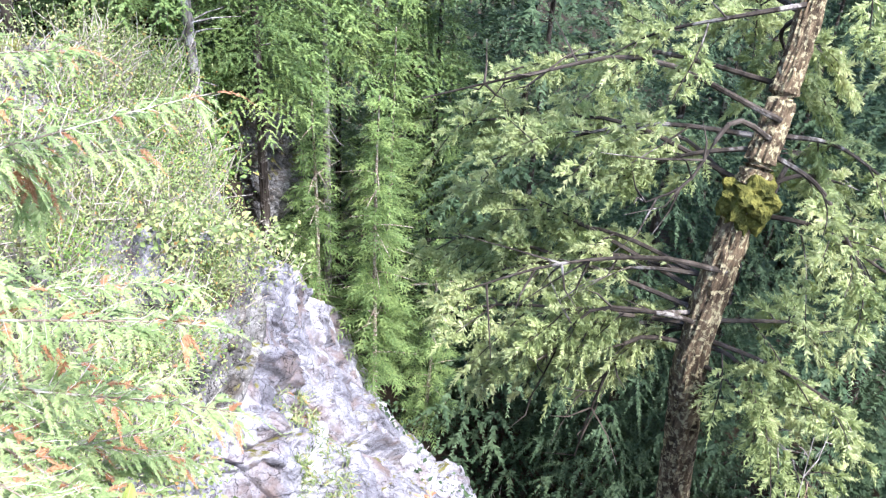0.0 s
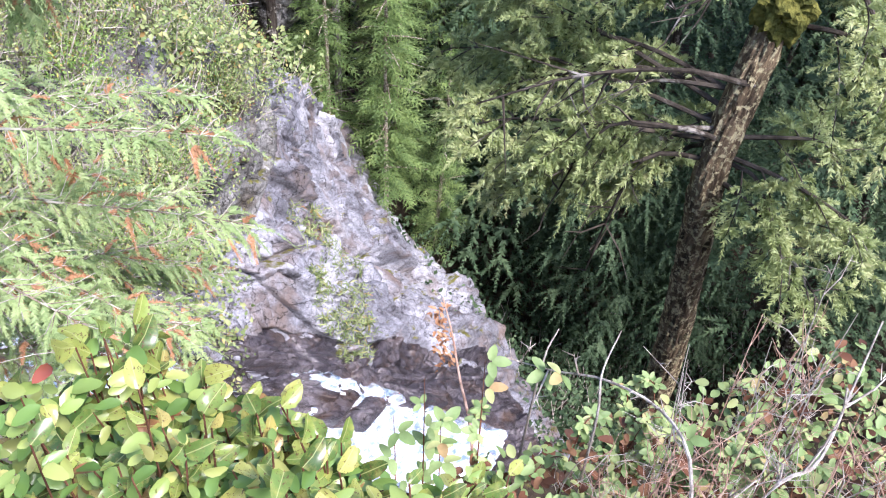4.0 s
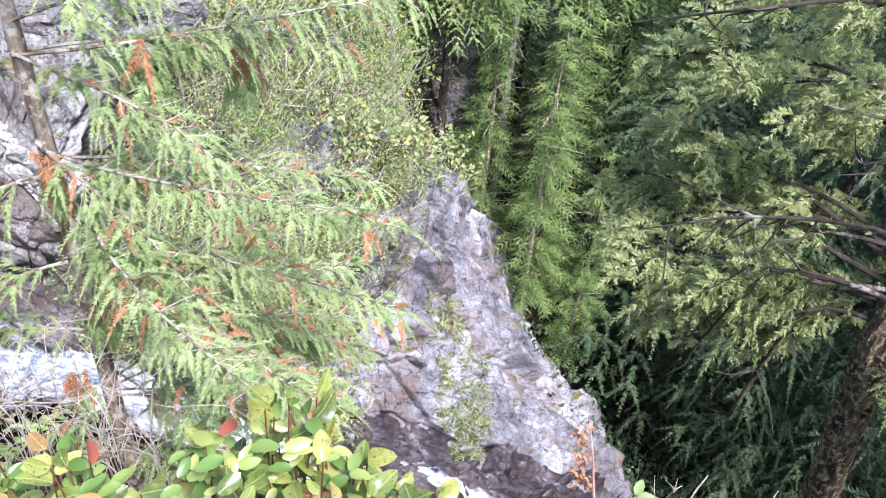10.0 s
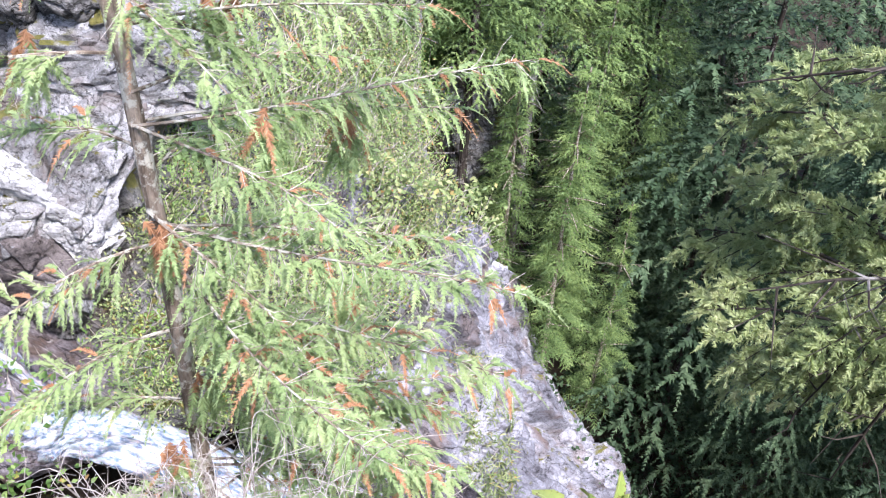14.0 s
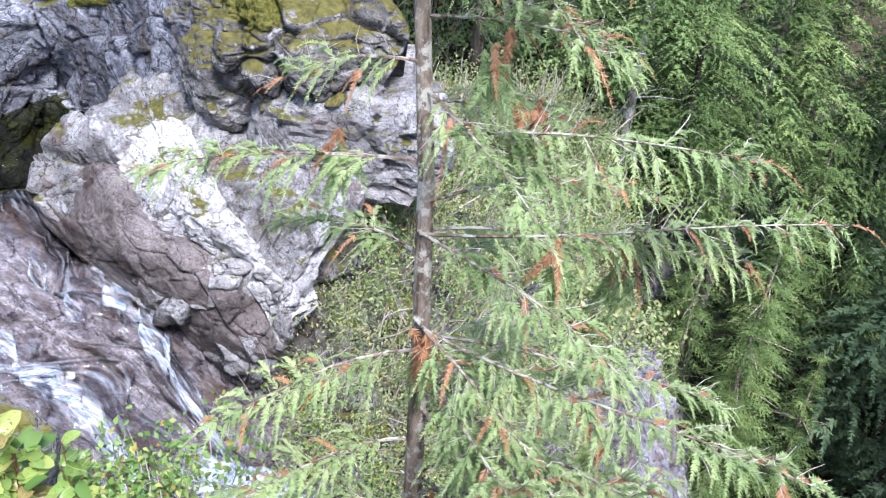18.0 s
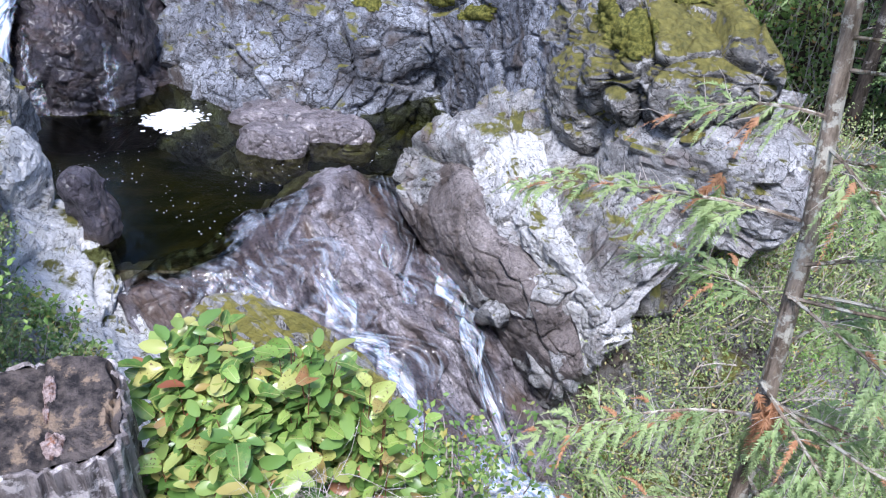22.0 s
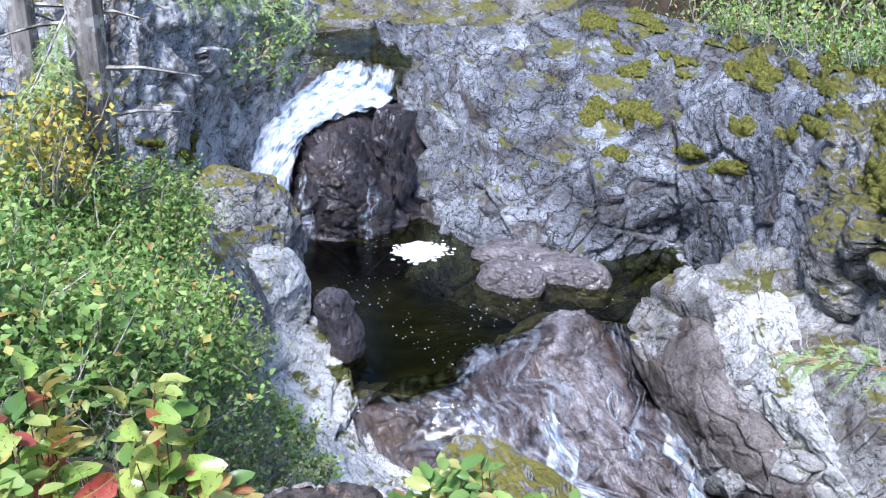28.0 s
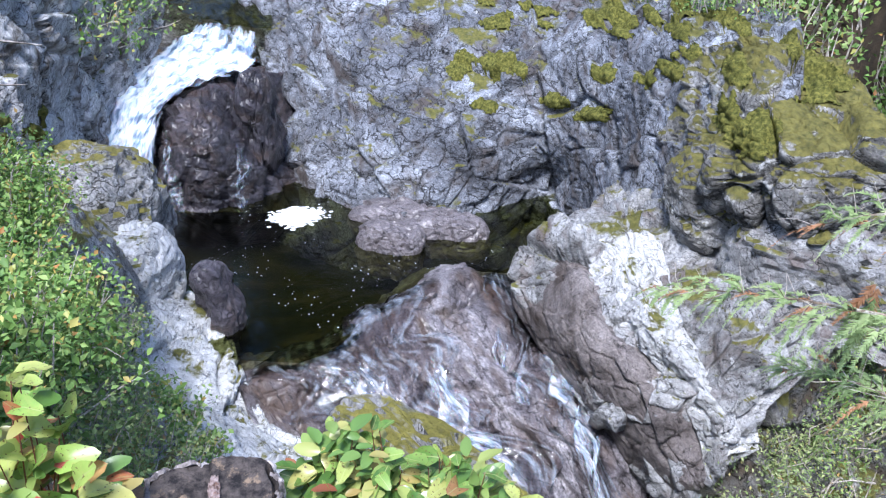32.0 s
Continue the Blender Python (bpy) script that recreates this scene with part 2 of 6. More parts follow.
MOSS_MAT, mnt, mb = nodes_of("green_moss", 0.95, spec=0.1)
mnt.links.new(ramp(mnt, noise_tex(mnt, coords(mnt), 14.0, 6), [(0.34, (0.045, 0.052, 0.014)), (0.5, (0.12, 0.12, 0.03)), (0.68, (0.24, 0.225, 0.055))]), mb.inputs["Base Color"])
bump(mnt, mb, noise_tex(mnt, coords(mnt), 40.0, 4), 1.0, 0.03)
ROCK = rock_mat("grey_rock", (0.045, 0.047, 0.055), (0.165, 0.176, 0.2), (0.36, 0.383, 0.425), crack=0.04, moss=0.42, lichen=0.15, stain=(0.1, 0.085, 0.078), grit=0.8)
ROCK_GREY = rock_mat("lichened_grey_rock", (0.2, 0.198, 0.2), (0.55, 0.548, 0.55), (0.78, 0.78, 0.78), moss=0.5, lichen=0.3, stain=(0.16, 0.13, 0.1))
ROCK_PALE = rock_mat("pale_rock", (0.08, 0.078, 0.075), (0.28, 0.28, 0.278), (0.54, 0.54, 0.535), crack=0.014, moss=0.42, lichen=0.15, stain=(0.18, 0.15, 0.135), grit=0.6)
ROCK_BED = rock_mat("dark_olive_bed", (0.004, 0.005, 0.003), (0.016, 0.017, 0.008), (0.055, 0.046, 0.022), moss=0.0, lichen=0.0, rough=0.9, crack=0.02)
ROCK_KNOB = rock_mat("knob_lichened_rock", (0.1, 0.096, 0.092), (0.29, 0.286, 0.278), (0.5, 0.495, 0.483), moss=0.58, lichen=0.45, moss_tone=((0.14, 0.13, 0.03), (0.3, 0.265, 0.065)))
ROCK_ISLET = rock_mat("damp_pinkish_rock", (0.05, 0.043, 0.044), (0.17, 0.15, 0.155), (0.33, 0.3, 0.305), moss=0.0, lichen=0.0, stain=(0.1, 0.075, 0.065), rough=0.4, crack=0.012, grit=0.6, coat=0.4)
ROCK_WHITE = rock_mat("white_lichened_rock", (0.22, 0.22, 0.22), (0.62, 0.62, 0.62), (0.82, 0.82, 0.81), crack=0.012, moss=0.4, lichen=0.8)
ROCK_SLOPE = rock_mat("slope_rock", (0.05, 0.048, 0.053), (0.23, 0.235, 0.268), (0.48, 0.488, 0.53), crack=0.009, moss=0.36, lichen=0.0, stain=(0.22, 0.17, 0.15), scale=0.5, turn=(0.9, 0.6, 0.4), streak=(0.3, 0.75, 0.9), speck=0.3, grit=0.55, relief=0.15)
ROCK_WET = rock_mat("wet_rock", (0.008, 0.008, 0.011), (0.034, 0.03, 0.038), (0.13, 0.115, 0.13), moss=0.0, lichen=0.0, stain=(0.06, 0.038, 0.028), rough=0.3, speck=0.2, coat=0.5)
ROCK_SLAB = rock_mat("slab_rock", (0.042, 0.037, 0.041), (0.195, 0.177, 0.188), (0.46, 0.435, 0.45), moss=0.0, lichen=0.0, stain=(0.135, 0.097, 0.078), rough=0.28, crack=0.014, scale=0.9, turn=(0.2, 0.9, 0.8), streak=(0.0, 0.25, 0.35), speck=0.4, grit=0.75, coat=0.35, relief=0.15)
ROCK_FOOT = rock_mat("damp_foot_rock", (0.018, 0.016, 0.021), (0.07, 0.062, 0.074), (0.2, 0.178, 0.19), moss=0.0, lichen=0.0, stain=(0.09, 0.06, 0.048), rough=0.3, speck=0.3, coat=0.3)
ROCK_FLANK = rock_mat("damp_flank_rock", (0.035, 0.029, 0.026), (0.16, 0.138, 0.13), (0.3, 0.266, 0.252), moss=0.0, lichen=0.0, stain=(0.06, 0.045, 0.036), rough=0.5, crack=0.01, speck=0.3, grit=0.7)
ROCK_MOSSY = rock_mat("mossy_rock", (0.045, 0.045, 0.04), (0.16, 0.155, 0.145), (0.4, 0.39, 0.375), moss=0.8, lichen=0.45, moss_tone=((0.085, 0.083, 0.02), (0.23, 0.205, 0.05)))
ROCK_CLIFF = rock_mat("cliff_rock", (0.05, 0.05, 0.048), (0.17, 0.168, 0.16), (0.36, 0.355, 0.34), moss=0.58, lichen=0.22, stain=(0.11, 0.085, 0.06))
GROUND = rock_mat("forest_soil", (0.018, 0.014, 0.009), (0.045, 0.032, 0.02), (0.09, 0.065, 0.04), moss=0.25, lichen=0.0, rough=0.95, crack=0.001)

SALAL = leaf_mat("salal_leaf", [(0.0, (0.09, 0.18, 0.04)), (0.35, (0.16, 0.28, 0.07)), (0.65, (0.27, 0.37, 0.1)), (0.88, (0.42, 0.45, 0.14)), (0.965, (0.38, 0.27, 0.1)), (1.0, (0.3, 0.07, 0.05))], 0.3, 0.22, 0.5)
SALAL_LEAF = leaf_mat("spotted_salal_leaf", [(0.0, (0.05, 0.1, 0.025)), (0.3, (0.12, 0.2, 0.045)), (0.6, (0.25, 0.32, 0.075)), (0.86, (0.42, 0.43, 0.12)), (0.95, (0.36, 0.24, 0.09)), (1.0, (0.28, 0.1, 0.06))], 0.28, 0.25, 0.5, (0.4, 0.37, 0.1), True)
SALAL_RED = leaf_mat("red_blotched_salal_leaf", [(0.0, (0.15, 0.3, 0.06)), (0.3, (0.32, 0.49, 0.1)), (0.6, (0.56, 0.6, 0.18)), (0.78, (0.64, 0.46, 0.15)), (0.9, (0.48, 0.08, 0.065)), (1.0, (0.57, 0.18, 0.15))], 0.3, 0.35, 0.5, (0.54, 0.48, 0.15), True)
SALAL_GREEN = leaf_mat("green_salal_leaf", [(0.0, (0.065, 0.145, 0.032)), (0.4, (0.14, 0.27, 0.055)), (0.7, (0.26, 0.4, 0.09)), (0.9, (0.44, 0.48, 0.14)), (0.97, (0.42, 0.26, 0.1)), (1.0, (0.36, 0.1, 0.06))], 0.28, 0.25, 0.5, (0.34, 0.38, 0.1), True)
SHRUB = leaf_mat("shrub_leaf", [(0.0, (0.1, 0.19, 0.045)), (0.5, (0.2, 0.34, 0.085)), (0.88, (0.36, 0.48, 0.15)), (0.96, (0.5, 0.44, 0.12)), (1.0, (0.45, 0.2, 0.07))])
AUTUMN = leaf_mat("autumn_leaf", [(0.0, (0.26, 0.31, 0.06)), (0.4, (0.46, 0.43, 0.09)), (0.85, (0.58, 0.45, 0.08)), (1.0, (0.45, 0.24, 0.06))])
PALELEAF = leaf_mat("pale_shrub_leaf", [(0.0, (0.14, 0.21, 0.075)), (0.5, (0.285, 0.365, 0.145)), (0.92, (0.43, 0.465, 0.215)), (0.98, (0.5, 0.4, 0.15)), (1.0, (0.44, 0.23, 0.09))])
CEDAR = leaf_mat("cedar_frond", [(0.0, (0.17, 0.25, 0.09)), (0.45, (0.32, 0.43, 0.18)), (0.85, (0.48, 0.57, 0.27)), (1.0, (0.55, 0.47, 0.25))], 0.5, 0.32, clump=5.0)
CEDAR_DEAD = leaf_mat("dead_frond", [(0.0, (0.36, 0.17, 0.08)), (1.0, (0.56, 0.32, 0.18))], 0.7, 0.25)
FIR = leaf_mat("fir_needles", [(0.0, (0.17, 0.225, 0.08)), (0.4, (0.34, 0.41, 0.17)), (0.75, (0.52, 0.57, 0.28)), (1.0, (0.64, 0.61, 0.33))], 0.5, 0.4, clump=3.2)
HEMLOCK = leaf_mat("hemlock_needles", [(0.0, (0.045, 0.085, 0.03)), (0.4, (0.13, 0.21, 0.068)), (0.75, (0.28, 0.39, 0.13)), (1.0, (0.44, 0.52, 0.2))], 0.5, 0.25, clump=0.7)
# the shade of the far slope and gully is put into this darker tone
SHADED_FIR = leaf_mat("shade_toned_needles", [(0.0, (0.024, 0.045, 0.024)), (0.5, (0.06, 0.105, 0.052)), (1.0, (0.155, 0.22, 0.11))], 0.6, 0.16, 0.2, clump=0.8)
BRAMBLE = leaf_mat("bramble_leaf", [(0.0, (0.15, 0.24, 0.085)), (0.6, (0.29, 0.39, 0.15)), (0.94, (0.43, 0.47, 0.2)), (1.0, (0.4, 0.25, 0.12))], 0.5, 0.28)
DEADLEAF = leaf_mat("dead_leaf", [(0.0, (0.07, 0.03, 0.018)), (0.6, (0.15, 0.06, 0.03)), (1.0, (0.22, 0.12, 0.06))], 0.7, 0.1)

BARK_FIR = bark_mat("lichened_fir_bark", (0.045, 0.032, 0.02), (0.19, 0.14, 0.085), (0.45, 0.4, 0.24), 30.0, 0.55, 1.1)
BARK_CEDAR = bark_mat("cedar_bark", (0.12, 0.09, 0.065), (0.36, 0.29, 0.22), (0.56, 0.53, 0.44), 22.0, 0.6)
BARK_GREY = bark_mat("grey_bark", (0.09, 0.08, 0.072), (0.33, 0.3, 0.28), (0.5, 0.48, 0.46), 7.0, 0.55)
BARK_DARK = bark_mat("dark_bark", (0.02, 0.016, 0.012), (0.09, 0.075, 0.06), (0.28, 0.26, 0.23), 6.0, 0.35)
TWIG = bark_mat("pale_dead_twig", (0.32, 0.27, 0.23), (0.66, 0.6, 0.54), None, 30.0)
WEED = bark_mat("dry_reddish_weed", (0.32, 0.18, 0.13), (0.62, 0.43, 0.33), None, 30.0)
STEM = bark_mat("red_brown_stem", (0.12, 0.05, 0.03), (0.27, 0.12, 0.07), None, 30.0)
CUTWOOD = bark_mat("weathered_cut_wood", (0.022, 0.02, 0.021), (0.12, 0.1, 0.09), (0.27, 0.2, 0.14), 22.0, 0.42)
ROTWOOD = bark_mat("rotten_pale_wood", (0.12, 0.07, 0.055), (0.5, 0.4, 0.37), (0.3, 0.13, 0.07), 40.0, 0.3)
BARK_STUMP = bark_mat("stump_bark", (0.08, 0.068, 0.064), (0.36, 0.32, 0.31), (0.66, 0.61, 0.6), 26.0, 0.5)

FOAM = foam_mat("white_water", 0.27, (6, 2, 1), 2.2)
FOAM_DENSE = foam_mat("dense_white_water", 0.16, (5, 10, 1), 2.4, 0.22, 0.85)
FOAM_THIN = foam_mat("thin_white_water", 0.44, (2.6, 1.3, 1), 4.0, 0.4)
FOAM_CHUTE = foam_mat("chute_white_water", 0.28, (2.4, 1.6, 1), 4.0, 0.34)
FOAM_MID = foam_mat("streaked_white_water", 0.35, (2.4, 1.3, 1), 4.0, 0.34)


def water_mat(name, tint, ripple=0.12, scale=3.5, foam=None, ior=1.33):
    """Clear water: a tinted see-through body with a mirror-like surface. Where it runs, bluish streaks stand for foam
    and for reflected sky.
    """
    m, nt, b = nodes_of(name, 0.04, spec=0.5)
    nt.nodes.remove(b)
    t = add(nt, "ShaderNodeBsdfTransparent", Color=(*tint, 1))
    g = add(nt, "ShaderNodeBsdfGlossy", Roughness=0.04)
    f = add(nt, "ShaderNodeFresnel", IOR=ior)
    if foam:
        u = nt.nodes.new("ShaderNodeUVMap")
        mp = nt.nodes.new("ShaderNodeMapping")
        mp.inputs["Scale"].default_value = foam[0]
        nt.links.new(u.outputs["UV"], mp.inputs["Vector"])
        v = mp.outputs["Vector"]
    else:
        v = coords(nt)
    h = noise_tex(nt, v, scale, 5)
    w = add(nt, "ShaderNodeBump", Strength=ripple, Distance=0.08)
    nt.links.new(h, w.inputs["Height"])
    for n in (g, f):
        nt.links.new(w.outputs["Normal"], n.inputs["Normal"])
    s = nt.nodes.new("ShaderNodeMixShader")
    nt.links.new(f.outputs[0], s.inputs["Fac"])
    nt.links.new(t.outputs[0], s.inputs[1])
    nt.links.new(g.outputs[0], s.inputs[2])
    top = s.outputs[0]
    if foam:
        # bluish diffuse veil: streaks of foam, with sky reflection painted in
        d = add(nt, "ShaderNodeBsdfDiffuse", Color=(0.62, 0.7, 0.8, 1))
        s2 = nt.nodes.new("ShaderNodeMixShader")
        nt.links.new(ramp(nt, noise_tex(nt, v, scale, 6, 0.6), [(foam[1], (0, 0, 0)), (foam[1] + 0.3, (0.5, 0.5, 0.5))]), s2.inputs["Fac"])
        nt.links.new(top, s2.inputs[1])
        nt.links.new(d.outputs[0], s2.inputs[2])
        top = s2.outputs[0]
    nt.links.new(top, nt.nodes["Material Output"].inputs["Surface"])
    return m


POOL = water_mat("clear_dark_water", (0.42, 0.44, 0.26), 0.16)
FILM = water_mat("sliding_water_film", (0.8, 0.77, 0.76), 0.35, 4.0, ((4.0, 1.1, 1), 0.5), 1.5)
STONE = rock_mat("mossy_pale_stone", (0.12, 0.115, 0.11), (0.36, 0.35, 0.34), (0.58, 0.57, 0.56), moss=0.7, lichen=0.3, scale=2.5, moss_tone=((0.22, 0.2, 0.04), (0.48, 0.42, 0.09)))
FLECK = nodes_of("foam_flecks", 0.6)[0]
FLECK.node_tree.nodes["Principled BSDF"].inputs["Base Color"].default_value = (0.8, 0.83, 0.85, 1)


# ---- builders ----


def solid(name, V, F, material, parent=None, label="", smooth=False, uv=None):
    """One mesh object from vertices and faces; a part when it has a parent."""
    me = bpy.data.meshes.new(name)
    if isinstance(F, np.ndarray):
        n, k = F.shape
        me.vertices.add(len(V))
        me.vertices.foreach_set("co", np.asarray(V, np.float32).ravel())
        me.loops.add(n * k)
        me.loops.foreach_set("vertex_index", F.astype(np.int32).ravel())
        me.polygons.add(n)
        me.polygons.foreach_set("loop_start", np.arange(0, n * k, k, dtype=np.int32))
        me.polygons.foreach_set("loop_total", np.full(n, k, np.int32))
        me.update(calc_edges=True)
    else:
        me.from_pydata([tuple(v) for v in V], [], F)
    me.materials.append(material)
    if smooth:
        me.shade_smooth()
    if uv is not None:
        layer = me.uv_layers.new(name="UVMap")
        idx = np.empty(len(me.loops), np.int32)
        me.loops.foreach_get("vertex_index", idx)
        layer.data.foreach_set("uv", np.asarray(uv, np.float32)[idx].ravel())
    ob = new(name, me)
    if parent:
        ob.parent = parent
    if label:
        ob["label"] = label
    return ob


def thing(name, place, label, category, group="", kind=""):
    e = new(name)
    e.location = place
    e.empty_display_size = 0.1
    return tagged(e, label, category, group, kind)


def spline(a, b, c, d, t):
    return 0.5 * (2 * b + (c - a) * t + (2 * a - 5 * b + 4 * c - d) * t * t + (3 * b - 3 * c + d - a) * t**3)


def resample(P, n, axis):
    """A smooth curve through the control rows along one axis."""
    P = np.moveaxis(P, axis, 0)
    k = len(P)
    Q = np.concatenate([[2 * P[0] - P[1]], P, [2 * P[-1] - P[-2]]])
    out = []
    for s in np.linspace(0, k - 1, n):
        i = min(int(s), k - 2)
        out.append(spline(Q[i], Q[i + 1], Q[i + 2], Q[i + 3], s - i))
    return np.moveaxis(np.array(out), 0, axis)


def surface(grid, nu, nv):
    return resample(resample(np.array(grid, float), nv, 0), nu, 1)


def normals(S):
    du, dv = np.gradient(S, axis=1), np.gradient(S, axis=0)
    n = np.cross(du, dv)
    return n / (np.linalg.norm(n, axis=-1, keepdims=True) + 1e-9)


def grid_faces(nv, nu):
    i = np.arange(nv * nu).reshape(nv, nu)
    return np.stack([i[:-1, :-1], i[1:, :-1], i[1:, 1:], i[:-1, 1:]], -1).reshape(-1, 4)


def crags(p, size, blocks=1.0, squash=(1, 1, 1), fine=1.0, along=None):
    """Height of fissured rock at a place: broad swells, tilted flat blocks at three sizes with clefts between them, and grit."""
    q = Vector((p[0] * squash[0], p[1] * squash[1], p[2] * squash[2]))
    if along:
        q -= Vector(along) * (0.6 * q.dot(Vector(along)))
    h = 0.55 * noise.fractal(q * (0.45 / size), 1.0, 2.1, 3) + 0.1 * fine * noise.fractal(q * (5.5 / size), 0.9, 2.0, 4)
    warp = noise.noise_vector(q * (0.9 / size)) * 0.1 * size
    for k, tilt, step, cut, gap in ((1.0, 1.35, 0.26, 0.36, 0.04), (2.4, 0.55, 0.15, 0.17, 0.06), (5.6, 0.16, 0.03, 0.05, 0.09)):
        w = (q + warp) * (k / size) + Vector((7 * k, 3 * k, k))
        d, c = noise.voronoi(w, distance_metric="DISTANCE", exponent=2.5)
        h += blocks * (tilt * noise.noise_vector(c[0] * 5.3).dot(w - c[0]) + step * noise.cell(c[0] * 3.7) - cut * max(0.0, 1.0 - (d[1] - d[0]) / gap))
    return h


def rock_sheet(name, grid, material, label, nu=110, nv=90, size=1.6, amp=0.35, blocks=1.0, squash=(1, 1, 1), thick=1.5, category="rock", kind="", smooth=False, dents=(), along=None):
    """A rock face over a few control points, broken into blocks, with a body behind it."""
    S = surface(grid, nu, nv)
    N = normals(S)
    N *= np.sign((N * (np.array([0, 0, 1.5]) - S)).sum(-1).mean())
    H = np.array([crags(p, size, blocks, squash, 1.0, along) for p in S.reshape(-1, 3)]).reshape(nv, nu)
    fade = np.minimum(1, np.minimum.outer(np.minimum(np.arange(nv), np.arange(nv)[::-1]) / 4 + 0.4, np.minimum(np.arange(nu), np.arange(nu)[::-1]) / 4 + 0.4))
    S = S + N * (H * amp * fade)[..., None]
    for at, wide, deep in dents:
        S = S - N * (deep * np.exp(-(((S - np.array(at)) / np.array(wide)) ** 2).sum(-1)))[..., None]
    back = S - N * thick - np.array([0, 0, 0.6 * thick])
    F = grid_faces(nv, nu)
    loop = np.concatenate([np.arange(nu), np.arange(1, nv) * nu + nu - 1, (nv - 1) * nu + np.arange(nu - 1)[::-1], np.arange(1, nv - 1)[::-1] * nu])
    rim = back.reshape(-1, 3)[loop]
    k = nv * nu + np.arange(len(loop))
    side = np.stack([loop, np.roll(loop, -1), np.roll(k, -1), k], -1)
    ob = solid(name, np.concatenate([S.reshape(-1, 3), rim]), np.concatenate([F, side]), material, smooth=smooth)
    return tagged(ob, label, category, kind=kind), S, N


def boulder(name, place, radii, material, label, turn=0.0, size=0.8, amp=0.2, n=40, seed=0, category="rock", group="", tilt=0.0):
    """A rounded block of rock, displaced by crags."""
    bm = bmesh.new()
    bmesh.ops.create_icosphere(bm, subdivisions=5 if n > 30 else 4, radius=1)
    M = Matrix.Rotation(radians(turn), 3, "Z") @ Matrix.Rotation(radians(tilt), 3, "Y")
    for v in bm.verts:
        d = v.co.normalized()
        s = (abs(d.x) ** 3 + abs(d.y) ** 3 + abs(d.z) ** 3) ** (-1 / 3)
        p = Vector((d.x * s * radii[0], d.y * s * radii[1], d.z * s * radii[2]))
        h = crags(p + Vector((seed * 9.1, seed * 3.3, 0)), size)
        v.co = M @ (p + d * h * amp)
    me = bpy.data.meshes.new(name)
    bm.to_mesh(me)
    bm.free()
    me.materials.append(material)
    ob = new(name, me)
    ob.location = place
    return tagged(ob, label, category, group)


def tube(V, F, pts, radii, sides=7):
    """Adds a tapered tube along points to the lists V and F."""
    pts = [Vector(p) for p in pts]
    base = len(V)
    for k, p in enumerate(pts):
        d = (pts[min(k + 1, len(pts) - 1)] - pts[max(k - 1, 0)]).normalized()
        a = d.orthogonal().normalized() if abs(d.z) > 0.9 else d.cross(Vector((0, 0, 1))).normalized()
        b = d.cross(a)
        for s in range(sides):
            w = 2 * math.pi * s / sides
            V.append(p + (a * math.cos(w) + b * math.sin(w)) * radii[k])
    for k in range(len(pts) - 1):
        for s in range(sides):
            i, j = base + k * sides + s, base + k * sides + (s + 1) % sides
            F.append((i, j, j + sides, i + sides))
    F.append(tuple(base + (len(pts) - 1) * sides + s for s in range(sides)))


def unit(v):
    return v / (np.linalg.norm(v, axis=-1, keepdims=True) + 1e-9)


def fronds(rng, O, D, L, W, n, flat=1.0, droop=0.25, slim=0.22, up=None, tri=False):
    """Sprays of leaflets: from each origin along each way, n leaflets alternate to both sides. flat 1 lies in one plane, 0 stands all round."""
    O, D = np.asarray(O, float), unit(np.asarray(D, float))
    m = len(O)
    L, W = np.broadcast_to(L, (m,))[:, None], np.broadcast_to(W, (m,))[:, None]
    ref = np.array([0, 0, 1.0]) if up is None else up
    side = unit(np.cross(D, ref) + 1e-4)
    top = np.cross(side, D)
    s = np.linspace(0.06, 1.0, n)[None] + rng.uniform(-0.3, 0.3, (m, n)) / n
    axis = O[:, None] + D[:, None] * (s * L)[..., None] - np.array([0, 0, 1.0]) * (droop * s**2 * L)[..., None]
    sign = np.where(np.arange(n) % 2, 1.0, -1.0)[None] * np.ones((m, 1))
    roll = rng.uniform(-math.pi, math.pi, (m, n)) * (1 - flat) + rng.uniform(-0.35, 0.35, (m, n))
    lat = side[:, None] * (sign * np.cos(roll))[..., None] + top[:, None] * np.sin(roll)[..., None]
    way = unit(lat * 0.8 + D[:, None] * 0.75 + rng.normal(0, 0.12, (m, n, 3)))
    ll = W * (1.15 - 0.75 * s) * rng.uniform(0.7, 1.25, (m, n))
    tip = axis + way * ll[..., None] - np.array([0, 0, 1.0]) * (0.25 * droop * ll)[..., None]
    mid = axis + way * (ll * 0.5)[..., None]
    wide = unit(np.cross(way, np.cross(lat, D[:, None]) + 0.2 * rng.normal(0, 1, (m, n, 3)))) * (ll * slim)[..., None]
    if tri:
        V = np.stack([axis + wide * 1.2, tip, axis - wide * 1.2], 2).reshape(-1, 3)
        return V, np.arange(len(V)).reshape(-1, 3)
    V = np.stack([axis, mid + wide, tip, mid - wide], 2).reshape(-1, 3)
    F = np.arange(len(V)).reshape(-1, 4)
    return V, F


